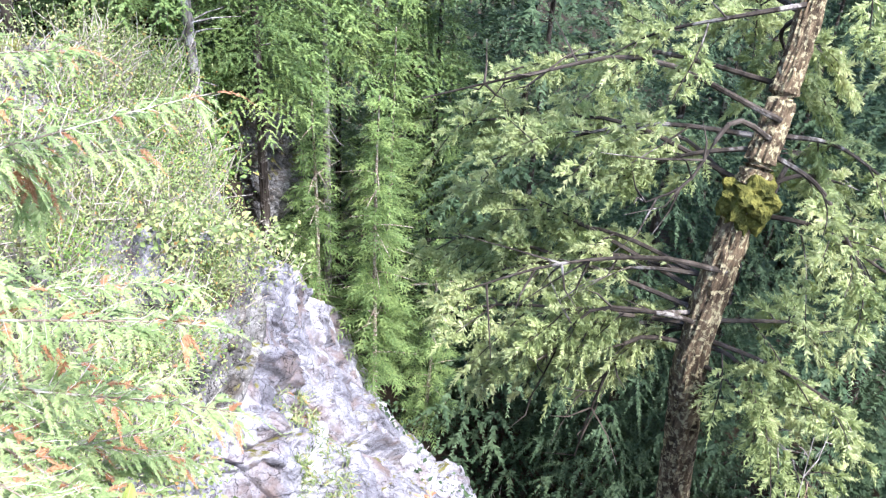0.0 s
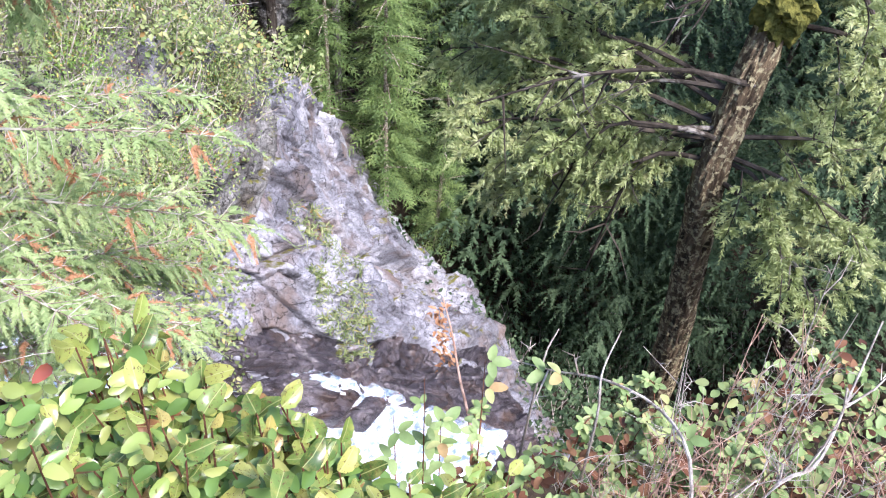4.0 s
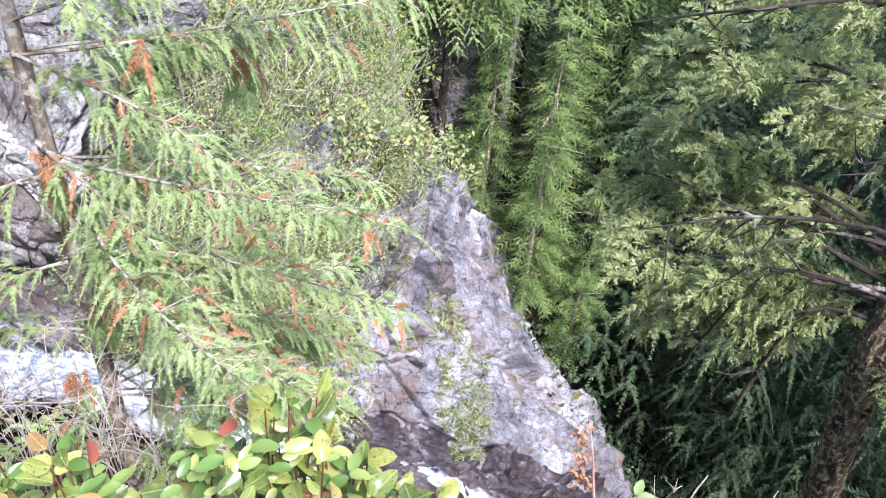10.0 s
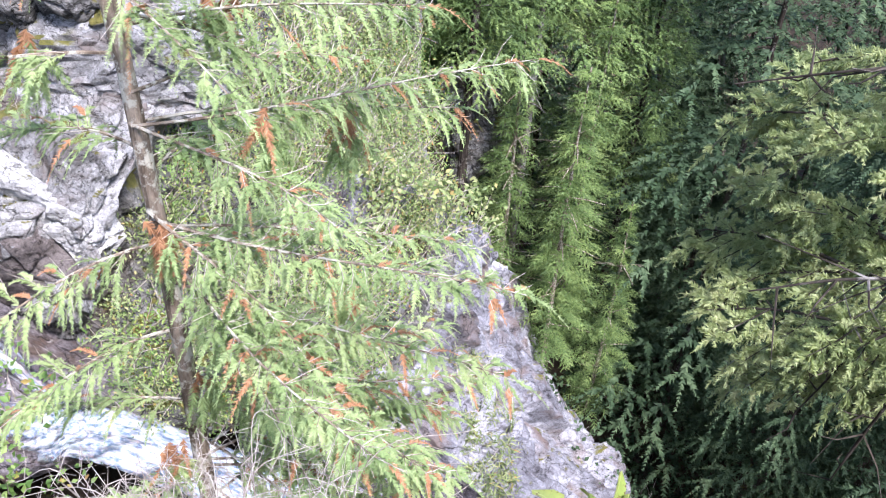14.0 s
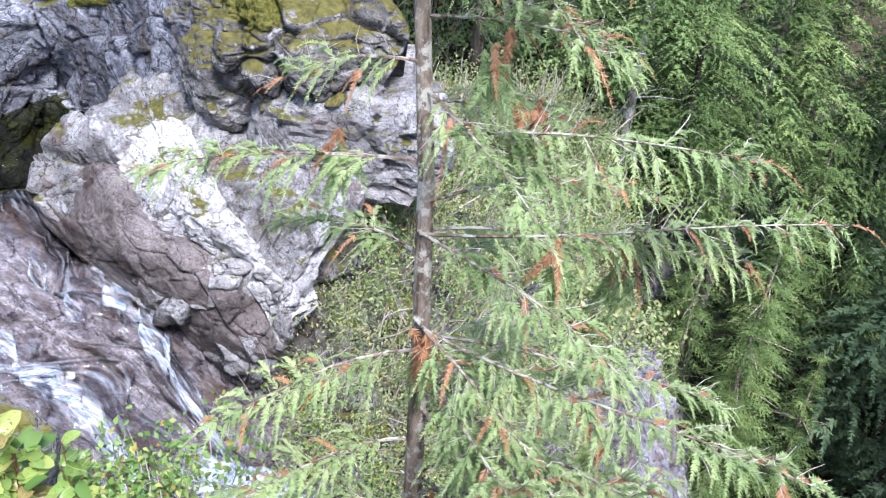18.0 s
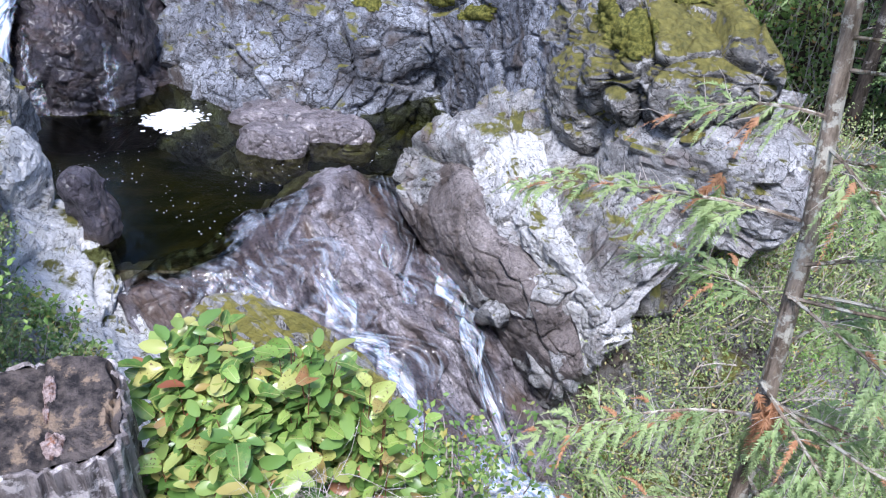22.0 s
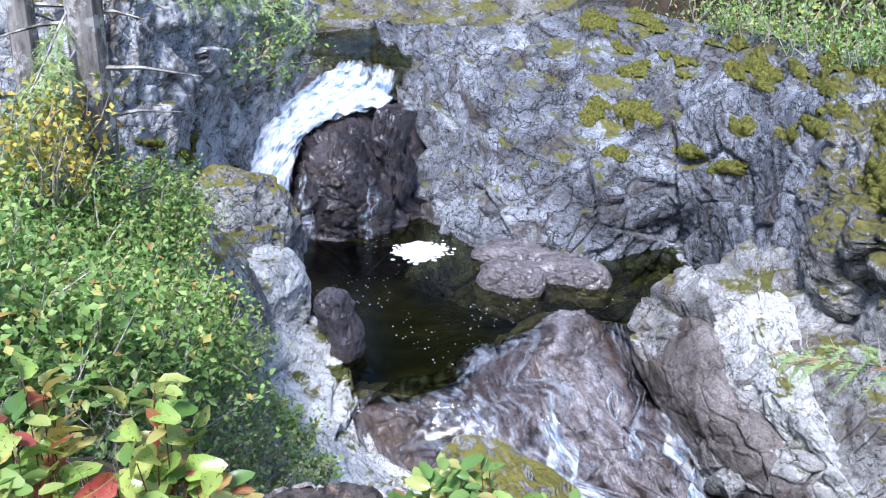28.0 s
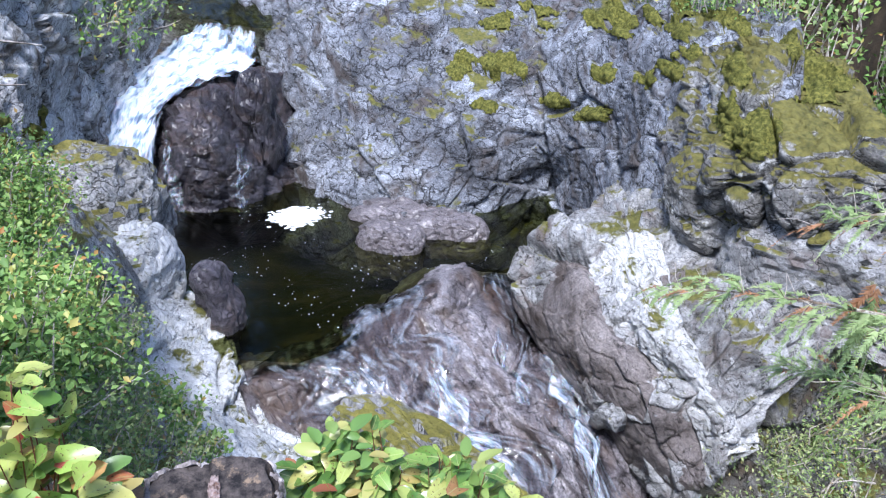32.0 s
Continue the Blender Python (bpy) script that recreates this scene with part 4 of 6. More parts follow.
knob = boulder("knob_rock", (-14.54, 7.26, -4.37), (1.25, 1.1, 1.25), ROCK_KNOB, "rounded grey boulder patched with moss, at the edge of the pool", 20, 0.9, 0.25)
shelf = boulder("shelf_rock", (-11.06, 13.4, -5.68), (0.9, 0.5, 0.58), ROCK_ISLET, "low pinkish-grey rock shelf rising out of the pool", 35, 0.9, 0.16)
boulder("shelf_rock", (-11.53, 12.07, -5.68), (0.72, 0.5, 0.6), ROCK_ISLET, "wet rounded rock breaking the surface of the pool", 20, 0.6, 0.14, n=40, seed=4)
boulder("shelf_rock", (-12.34, 13.32, -5.72), (1.2, 0.5, 0.42), ROCK_ISLET, "damp apron of rock at the foot of the wall", 30, 0.7, 0.16, n=40, seed=7)
boulder("bank_boulder", (-12.84, 6.91, -4.97), (0.75, 0.7, 0.95), ROCK_WHITE, "pale lichened boulder on the bank of the pool", 15, 0.8, 0.2, seed=3)
boulder("lichened_block", (-4.93, 13.81, -3.41), (1.3, 0.8, 0.85), ROCK_MOSSY, "mossy lichened block beside the alcove", 25, 0.9, 0.22, seed=8)
boulder("pale_block", (-3.28, 13.62, -4.1), (1.7, 1.0, 1.0), ROCK_PALE, "pale lichened block under the mossy boulder", 10, 0.9, 0.25, seed=5)
boulder("brown_rib", (-16.44, 12.6, -4.3), (0.45, 0.6, 1.6), ROCK_WET, "damp brown rib of rock beside the dark mound", 30, 0.8, 0.2)
stub = boulder("stub_rock", (-11.35, 7.5, -5.2), (0.36, 0.32, 0.75), ROCK_FOOT, "dark pointed rock at the pool's edge", 10, 0.5, 0.14, n=20, tilt=-12)

boulder("outcrop", (5.1, 27.5, -12.6), (1.25, 0.8, 2.3), ROCK_CLIFF, "brownish rock outcrop behind the hemlock trunks", 20, 1.3, 0.55)

# ---- water ----
bm = bmesh.new()
ring = [(-20, 9), (-20, 14), (-15, 15), (-12, 20), (-9, 19), (-8.5, 14), (-9.0, 13.0), (-9.35, 12.3), (-9.9, 11.4), (-9.6, 10.3), (-9.35, 9.3), (-9.2, 8.5), (-9.4, 7.6), (-10.2, 7.0), (-12, 6.6), (-14, 7), (-17, 8)]
pv = [bm.verts.new((x, y, POOL_Z)) for x, y in ring]
bm.faces.new(pv[::-1])
me = bpy.data.meshes.new("pool_water")
bm.to_mesh(me)
bm.free()
me.materials.append(POOL)
tagged(new("pool_water", me), "dark green clear pool below the waterfall", "water", kind="structure")
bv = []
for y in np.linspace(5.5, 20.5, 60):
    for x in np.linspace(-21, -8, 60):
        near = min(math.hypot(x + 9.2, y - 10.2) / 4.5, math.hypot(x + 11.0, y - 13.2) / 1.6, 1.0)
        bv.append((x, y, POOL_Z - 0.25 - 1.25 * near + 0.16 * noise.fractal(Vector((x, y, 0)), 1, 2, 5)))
tagged(solid("pool_bed", np.array(bv), grid_faces(60, 60)[:, ::-1], ROCK_BED, smooth=True), "dark olive rocky bed seen through the pool", "pool bed", kind="structure")


def water_sheet(name, grid, material, label, nu=40, nv=90, amp=0.08, lift=0.0, swell=0.15):
    S = surface(grid, nu, nv)
    N = normals(S)
    N *= np.sign((N * (np.array([0, 0, 1.5]) - S)).sum(-1).mean())
    H = np.array([noise.fractal(Vector(p) * 2.2, 0.8, 2.1, 5) for p in S.reshape(-1, 3)]).reshape(nv, nu)
    bow = np.sin(np.linspace(0, math.pi, nu))[None] * swell
    S = S + N * (H * amp + bow + lift)[..., None]
    uv = np.stack(np.meshgrid(np.linspace(0, 1, nu), np.linspace(0, 3, nv)), -1).reshape(-1, 2)
    return tagged(solid(name, S.reshape(-1, 3), grid_faces(nv, nu), material, smooth=True, uv=uv), label, "water")


water_sheet("waterfall", GRIDS["fall"], FOAM, "white foaming waterfall bending down into the pool", 50, 110, 0.16)
water_sheet("upper_pool", GRIDS["toppool"], POOL, "dark water gliding to the brink of the waterfall", 40, 40, 0.03, 0.0, 0.0)
water_sheet("lower_rapid", GRIDS["lowfall"], FOAM_DENSE, "white rapid rushing through the gorge bottom", 40, 140, 0.2)



def run_on(S, N, path, width, material, label, n=110, m=14):
    """A film of water that follows a rock sheet along a path in its own coordinates."""
    P = resample(np.array(path, float), n, 0)
    nv, nu = S.shape[:2]
    out = np.zeros((n, m, 3))
    for i, (u, v) in enumerate(P):
        for j in range(m):
            a = (j / (m - 1) - 0.5)
            x = min(max((u + a * width * (0.7 + 0.5 * math.sin(i * 0.13) ** 2)) * (nu - 1), 0), nu - 1.001)
            y = min(max((v + 0.012 * math.sin(9 * a + i * 0.2)) * (nv - 1), 0), nv - 1.001)
            x0, y0, fx, fy = int(x), int(y), x - int(x), y - int(y)
            p = (S[y0, x0] * (1 - fx) + S[y0, x0 + 1] * fx) * (1 - fy) + (S[y0 + 1, x0] * (1 - fx) + S[y0 + 1, x0 + 1] * fx) * fy
            out[i, j] = p + N[y0, x0] * (0.05 + 0.07 * (1 - 4 * a * a) + 0.03 * noise.fractal(Vector(p) * 3, 1, 2, 3))
    uv = np.stack(np.meshgrid(np.linspace(0, 1, m), np.linspace(0, 3, n)), -1).reshape(-1, 2)
    return tagged(solid("rapid", out.reshape(-1, 3), grid_faces(n, m), material, smooth=True, uv=uv), label, "water", "rapids on the slab")


for path, wide, mat_, lb in (
    ([(0.34, 0.1), (0.34, 0.25), (0.36, 0.4), (0.3, 0.55), (0.16, 0.68), (0.14, 0.78)], 0.5, FILM, "clear sheet of water gliding over the brown slab"),
    ([(0.92, 0.08), (0.91, 0.29), (0.87, 0.43), (0.8, 0.55), (0.63, 0.67), (0.57, 0.75), (0.58, 0.97)], 0.2, FILM, "clear water sliding beside the pale boulder"),
    ([(0.52, 0.27), (0.54, 0.39), (0.49, 0.5), (0.34, 0.58), (0.2, 0.65), (0.15, 0.7), (0.14, 0.8)], 0.15, FOAM_MID, "streak of white water sliding down the slab"),
    ([(0.47, 0.49), (0.34, 0.58), (0.2, 0.65), (0.15, 0.7), (0.16, 0.8)], 0.1, FOAM_CHUTE, "bright white chute at the foot of the slab"),
    ([(0.31, 0.22), (0.32, 0.36), (0.33, 0.46), (0.24, 0.58)], 0.13, FOAM_MID, "short bright chute on the slab"),
    ([(0.22, 0.14), (0.26, 0.3), (0.25, 0.45), (0.12, 0.6)], 0.12, FOAM_THIN, "thin water fanning over the brown slab"),
    ([(0.8, 0.28), (0.77, 0.41), (0.7, 0.52)], 0.05, FOAM_THIN, "thin trickle on the slab"),
    ([(0.9, 0.3), (0.87, 0.43), (0.8, 0.55), (0.63, 0.67), (0.57, 0.75), (0.58, 0.97)], 0.13, FOAM_MID, "long white rivulet beside the pale boulder"),
    ([(0.72, 0.6), (0.63, 0.67), (0.57, 0.75), (0.56, 0.85), (0.58, 0.99)], 0.06, FOAM_CHUTE, "white rivulet falling beside the pale boulder"),
):
    run_on(S_slab, N_slab, path, wide, mat_, lb)
for path, wide in (([(0.3, 0.25), (0.28, 0.5), (0.3, 0.75), (0.29, 1.0)], 0.1), ([(0.62, 0.3), (0.66, 0.6), (0.64, 0.8), (0.66, 1.0)], 0.08)):
    run_on(S_mound, N_mound, path, wide, FOAM_THIN, "thin trickle of water down the dark mound")
rng = np.random.default_rng(2)


def flecks(name, c, size, label):
    n = len(c)
    V, F = leaves(rng, c, rng.normal(0, 1, (n, 3)) * (1, 1, 0), np.tile((0, 0, 1.0), (n, 1)), size, 0.9, 0.0, 0.0)
    return tagged(solid(name, V, F, FLECK), label, "foam", kind="stuff")


k = rng.normal(0, 1, (1500, 3)) * (0.2, 0.24, 0)
k = k[np.abs(k[:, 0]) < 0.62]
flecks("foam_patch", np.array([-14.15, 11.75, POOL_Z]) + k + np.stack([0 * k[:, 0], 0 * k[:, 0], 0.006 + 0.05 * rng.uniform(0, 1, len(k)) * np.exp(-4 * (k**2).sum(-1))], -1), rng.uniform(0.05, 0.14, len(k)), "patch of white foam on the dark pool")
c = np.stack([rng.uniform(-16, -9.5, 520), rng.uniform(8.5, 14.5, 520), np.full(520, POOL_Z + 0.005)], -1)
c = c[np.array([noise.noise(Vector(p) * 0.7) for p in c]) > 0.08]
flecks("foam_flecks", c, rng.uniform(0.012, 0.035, len(c)), "tiny white bubbles drifting on the pool")
# moss pads draped over the crest of the rock face
rng = np.random.default_rng(14)


def moss_pad(S, N, u, v, ru, rv, seed):
    """A ragged pad of moss that follows the rock under it."""
    nv, nu = S.shape[:2]
    i0, i1 = max(1, int((v - rv) * nv)), min(nv - 2, int((v + rv) * nv) + 2)
    j0, j1 = max(1, int((u - ru) * nu)), min(nu - 2, int((u + ru) * nu) + 2)
    V, F, ids = [], [], {}
    for i in range(i0, i1 + 1):
        for j in range(j0, j1 + 1):
            p = S[i, j]
            r = math.hypot((j / nu - u) / ru, (i / nv - v) / rv) + 0.55 * noise.fractal(Vector(p) * 2.6 + Vector((seed, 0, 0)), 1, 2, 4)
            if r < 1:
                ids[i, j] = len(V)
                V.append(p + N[i, j] * (-0.02 + 0.13 * (1 - max(r, 0)) ** 0.5 + 0.05 * noise.fractal(Vector(p) * 9, 1, 2, 3)) + np.array([0, 0, 0.01]))
    for i, j in ids:
        q = [(i, j), (i + 1, j), (i + 1, j + 1), (i, j + 1)]
        if all(k in ids for k in q):
            F.append([ids[k] for k in q])
    if len(F) < 6:
        return
    c = np.mean(V, 0)
    o = tagged(solid("moss_pad", np.array(V) - c, F, MOSS_MAT, smooth=True), "bright yellow-green moss pad on the rock", "moss", "moss pads")
    o.location = c


for k in range(46):
    moss_pad(S_back, N_back, rng.uniform(0.36, 0.98), rng.uniform(0.02, 0.2) if k < 34 else rng.uniform(0.2, 0.5), rng.uniform(0.012, 0.035), rng.uniform(0.012, 0.04), k)
for k in range(5):
    moss_pad(S_mossy, N_mossy, rng.uniform(0.2, 0.95), rng.uniform(0.05, 0.6), rng.uniform(0.05, 0.14), rng.uniform(0.05, 0.16), 60 + k)
for k in range(10):
    moss_pad(S_cliff, N_cliff, rng.uniform(0.3, 0.9), rng.uniform(0.1, 0.8), rng.uniform(0.02, 0.05), rng.uniform(0.02, 0.06), 90 + k)

# ---- trees ----
def conifer_parts(rng, height, spread, levels, per, leaf, needles, bare=0.12, droop=0.5, n_leaf=14, flat=0.8, width=0.5):
    """Needle sprays of one conifer crown as vertices and faces: whorls of drooping boughs, each with side sprays."""
    O, D, L, W = [], [], [], []
    for k in range(levels):
        f = bare + (1 - bare) * (k + rng.uniform(0, 0.8)) / levels
        reach = spread * (1 - f) ** 0.75 * (0.75 + 0.5 * rng.uniform()) + 0.25
        z = f * height
        for b in range(per):
            a = rng.uniform(0, 2 * math.pi)
            r = reach * rng.uniform(0.6, 1.15)
            d = np.array([math.cos(a), math.sin(a), 0.12])
            for s in np.arange(0.25, 1.0, width / max(r, 0.5)):
                p = np.array([0, 0, z]) + d * r * s - np.array([0, 0, droop * r * s * s])
                for q in (-1, 1):
                    O.append(p)
                    D.append(d * 0.75 + q * np.array([-d[1], d[0], 0]) * 0.7 + np.array([0, 0, -droop * s * 0.8 + rng.normal(0, 0.12)]))
                    L.append(leaf * rng.uniform(0.7, 1.3) * (1.15 - 0.4 * s))
                    W.append(leaf * 0.15)
            O.append(np.array([0, 0, z]) + d * r * 0.85 - np.array([0, 0, droop * r * 0.7]))
            D.append(d + np.array([0, 0, -droop]))
            L.append(leaf * 1.2)
            W.append(leaf * 0.15)
    return fronds(rng, O, D, np.array(L), np.array(W), n_leaf, flat, 0.3 * droop + 0.1, 0.24, None, True)


def conifer(name, place, height, radius, label, crown, bark, lean=(0, 0), group=""):
    """A tapered trunk with dead stubs, and a crown of needle sprays."""
    e = thing(name, place, label, "tree", group)
    V, F = [], []
    n = 9
    tube(V, F, [(lean[0] * t * t * height + 0.06 * math.sin(5 * t + height), lean[1] * t * t * height, t * height) for t in np.linspace(0, 1, n)], [radius * (1.25 - t) / 1.25 + 0.01 for t in np.linspace(0, 1, n)], 9)
    solid("trunk", V, F, bark, e)
    V, F = [], []
    rng = np.random.default_rng(int(abs(place[0] * 31 + place[1] * 17)))
    for k in range(26):
        t = rng.uniform(0.05, 0.8)
        a = rng.uniform(0, 6.28)
        p = Vector((lean[0] * t * t * height, lean[1] * t * t * height, t * height))
        d = Vector((math.cos(a), math.sin(a), rng.uniform(-0.3, 0.1))) * rng.uniform(0.5, 1.8)
        tube(V, F, [p, p + d * 0.5 + Vector((0, 0, 0.05)), p + d], [0.035, 0.022, 0.006], 4)
    tagged(solid("dead_branch", V, F, bark, e), kind="stuff")
    if crown:
        o = new("crown", crown.data)
        o.parent = e
        o.rotation_euler = (0, 0, rng.uniform(0, 6.28))
        s = height / 20
        o.scale = (s, s, s)
    return e


rng = np.random.default_rng(3)
CROWNS = {}
for key, mat_, spread, levels, per, leaf, bare, droop, width, n_leaf in (
    ("dark1", SHADED_FIR, 3.4, 30, 7, 0.95, 0.1, 0.45, 0.55, 30), ("dark2", SHADED_FIR, 2.8, 30, 7, 0.85, 0.2, 0.65, 0.5, 30), ("dark3", SHADED_FIR, 4.0, 25, 7, 1.0, 0.05, 0.5, 0.6, 30),
    ("green1", HEMLOCK, 2.8, 38, 11, 0.5, 0.4, 0.42, 0.26, 28), ("green2", HEMLOCK, 2.7, 28, 11, 0.6, 0.03, 0.32, 0.28, 30)):
    V, F = conifer_parts(rng, 20, spread, levels, per, leaf, mat_, bare, droop, n_leaf, 0.75, width)
    CROWNS[key] = solid("crown", V, F, mat_)


def far_tree(name, place, height, radius, label, key, bark, lean=(0, 0), group="far conifers"):
    e = conifer(name, place, height, radius, label, CROWNS[key], bark, lean, group)
    return e


rng = np.random.default_rng(11)
spots = []
while len(spots) < 78:
    # the last 16 trees are added on the left to darken the pool's reflection
    a, d = rng.uniform(-62, 26) if len(spots) < 62 else rng.uniform(26, 95), (27 if len(spots) < 62 else 33) + 50 * rng.uniform() ** 1.3
    x, y = d * math.sin(-radians(a)), d * math.cos(radians(a))
    z = land(x, y)
    if any((x - u) ** 2 + (y - v) ** 2 < 9 for u, v in spots):
        continue
    if x < 15 and y < 34 or (x > -24 and x < 2 and y < 27):
        continue
    spots.append((x, y))
    far_tree("dark_conifer", (x, y, z - 0.5), rng.uniform(22, 36), rng.uniform(0.16, 0.34), "tall green conifer on the far slope, shade put into its needle tone", ("dark1", "dark2", "dark3")[len(spots) % 3], BARK_DARK)

for x, y, z, h, r, key, lb, bk in (
    (2.3, 21.2, -14, 26, 0.16, "green1", "slender hemlock with pale flaking bark and drooping green boughs", BARK_GREY),
    (7.8, 29.5, -22, 31, 0.17, "green1", "slim hemlock with a straight grey trunk", BARK_GREY),
    (10.4, 31.5, -23, 32, 0.17, "green1", "slim hemlock with a reddish trunk and light green boughs", BARK_CEDAR),
    (4.7, 26.0, -19, 24, 0.2, "green1", "hemlock with a dark bare trunk", BARK_DARK),
    (8.6, 25.2, -23.5, 14, 0.1, "green2", "young light green cedar behind the rock slope", BARK_CEDAR),
    (3.4, 30.5, -20, 18, 0.13, "green2", "light green cedar with drooping sprays", BARK_CEDAR),
    (11.2, 25.4, -26, 11, 0.09, "green2", "bushy young cedar below the rock slope", BARK_CEDAR),
    (12.6, 30.0, -26, 24, 0.18, "green1", "green hemlock at the edge of the woods", BARK_DARK),
    (-2.0, 24.0, -8, 20, 0.2, "green1", "green hemlock above the overgrown bank", BARK_DARK),
    (0.0, 27.5, -10, 22, 0.2, "green2", "green hemlock above the overgrown bank", BARK_DARK),
    (5.0, 31.0, -20, 22, 0.15, "green2", "light green cedar deep in the woods", BARK_DARK),
    (9.5, 34.0, -22, 24, 0.15, "green2", "light green cedar deep in the woods", BARK_DARK),
    (1.0, 30.0, -14, 20, 0.15, "green2", "light green cedar deep in the woods", BARK_DARK),
    (6.6, 26.4, -20.5, 12, 0.1, "green2", "light green cedar with drooping sprays", BARK_CEDAR),
    (9.9, 27.6, -24, 16, 0.1, "green2", "light green cedar at the edge of the drop", BARK_CEDAR),
    (19.3, 37.0, -31, 26, 0.2, "dark2", "dark conifer with a pale leaning trunk", BARK_GREY),
):
    far_tree("hemlock", (x, y, z), h, r, lb, key, bk, (0.004, 0.002), "hemlocks behind the rocks")
for o in CROWNS.values():
    bpy.data.objects.remove(o)

for x, y, z, h, r, dx in ((-10.45, 3.45, -3.6, 12, 0.27, -0.012), (-11.6, 3.1, -3.4, 12, 0.2, -0.014)):
    conifer("old_fir", (x, y, z), h, r, "rough grey-brown trunk of an old fir on the bushy bank", None, BARK_GREY, (dx, 0.0), "old firs on the bank")


def bough(V, F, rng, start, way, length, sag, radius, sprays, leaf, forks=None, step=0.42, jitter=0.16, bare=0.18):
    """A branch with side twigs; collects the places and ways of its sprays."""
    start, way = np.array(start, float), unit(np.array(way, float))
    side = unit(np.cross(way, (0, 0, 1.0)))
    pts, rad = [], []
    for t in np.linspace(0, 1, 8):
        pts.append(start + way * length * t - np.array([0, 0, 1]) * sag * length * t * t + side * 0.04 * length * math.sin(4 * t + length * 9))
        rad.append(radius * (1 - 0.85 * t) + 0.001)
    tube(V, F, pts, rad, 5)
    pts = np.array(pts)
    for t in np.arange(bare, 1.0, leaf * step / length):
        i = min(int(t * 7), 6)
        p = pts[i] + (pts[i + 1] - pts[i]) * (t * 7 - i)
        for q in (-1, 1):
            d = way * 0.7 + q * side * rng.uniform(0.5, 1.0) + np.array([0, 0, rng.normal(-0.1, jitter)])
            ln = leaf * rng.uniform(0.6, 1.4) * (1.25 - 0.5 * t)
            sprays.append((p, d, ln))
            if forks and rng.uniform() < 0.6:
                e = p + unit(d) * ln * 0.6
                tube(*forks, [p, e], [radius * 0.22 + 0.0008, 0.0008], 3)
                sprays.append((p + unit(d) * ln * 0.4, d + q * side * 0.6 - way * 0.2 + np.array([0, 0, -0.25]), ln * 0.8))
                sprays.append((p + unit(d) * ln * 0.4, d - q * side * 0.5 + way * 0.4, ln * 0.8))
    sprays.append((pts[-1], way - np.array([0, 0, sag]), leaf * 1.2))


# light green boughs hanging from the old firs
rng = np.random.default_rng(31)
old = bpy.data.objects["old_fir"]
off = np.array(old.location)
for start, end, sag in (((-10.42, 3.55, 1.0), (-9.29, 5.24, 0.75), 0.1), ((-10.42, 3.55, 1.4), (-9.23, 4.79, 1.0), 0.1), ((-10.45, 3.4, 0.2), (-9.87, 2.1, -0.9), 0.2), ((-10.45, 3.4, 0.6), (-10.0, 2.3, -0.5), 0.2), ((-10.45, 3.4, -0.2), (-9.9, 2.0, -1.4), 0.2)):
    V, F, sprays, forks = [], [], [], ([], [])
    way = np.array(end) - np.array(start)
    bough(V, F, rng, np.array(start) - off, way, float(np.linalg.norm(way)), sag, 0.02, sprays, 0.4, forks, 0.25, 0.3)
    arm = solid("branch", V, F, BARK_GREY, old, "thin hanging branch")
    tagged(solid("twig", *forks, BARK_GREY, arm), kind="stuff")
    V, F = fronds(rng, [q[0] for q in sprays], [q[1] for q in sprays], np.array([q[2] for q in sprays]), np.array([q[2] * 0.2 for q in sprays]), 44, 0.7, 0.4, 0.1, None, True)
    tagged(solid("foliage", V, F, CEDAR, arm, "light green hanging sprays"), kind="stuff")

# the young cedar before the falls
cedar = thing("cedar_sapling", (-0.5, 2.55, -2.6), "young cedar with drooping pale green fronds and orange dead sprays", "tree")
off = np.array(cedar.location)
V, F = [], []
ctr = [(-0.46, 2.5, -2.9), (-0.5, 2.55, -1.8), (-0.53, 2.66, -0.9), (-0.56, 2.74, -0.3), (-0.6, 2.82, 0.3), (-0.68, 2.95, 0.9), (-0.8, 3.1, 1.8), (-0.9, 3.2, 3.0)]
tube(V, F, [np.array(p) - off for p in ctr], [0.043, 0.04, 0.037, 0.034, 0.03, 0.028, 0.022, 0.008], 12)
solid("trunk", V, F, BARK_CEDAR, cedar)
rng = np.random.default_rng(5)
V, F, sprays, dead = [], [], [], []


def on_trunk(z):
    for a, b in zip(ctr, ctr[1:]):
        if a[2] <= z <= b[2]:
            t = (z - a[2]) / (b[2] - a[2])
            return np.array(a) + (np.array(b) - np.array(a)) * t
    return np.array(ctr[-1])


limbs = [((-0.56, 2.74, -0.27), (1.0, -0.55, 0.12), 1.45, 0.05), ((-0.6, 2.8, 0.1), (1.0, 0.05, 0.12), 1.5, 0.0), ((-0.62, 2.85, 0.42), (1.0, -0.2, 0.28), 1.1, 0.1), ((-0.55, 2.7, -0.55), (1.0, -0.3, 0.0), 1.4, 0.2)]
for k in range(52):
    z = -2.4 + 5.0 * (k + rng.uniform(0, 1)) / 52
    a = radians(rng.uniform(-55, 75)) if k % 4 else radians(rng.uniform(120, 220))
    limbs.append((on_trunk(z), (math.cos(a), math.sin(a), rng.uniform(-0.1, 0.25)), rng.uniform(0.6, 1.25) * (1.15 if z < 0.4 else 0.75) * (1 if k % 4 else 0.7), rng.uniform(0.15, 0.45)))
for k in range(16):
    a = radians(rng.uniform(-55, 25))
    limbs.append((on_trunk(rng.uniform(-2.4, -0.5)), (math.cos(a), math.sin(a), rng.uniform(-0.1, 0.2)), rng.uniform(0.9, 1.5), rng.uniform(0.1, 0.35)))
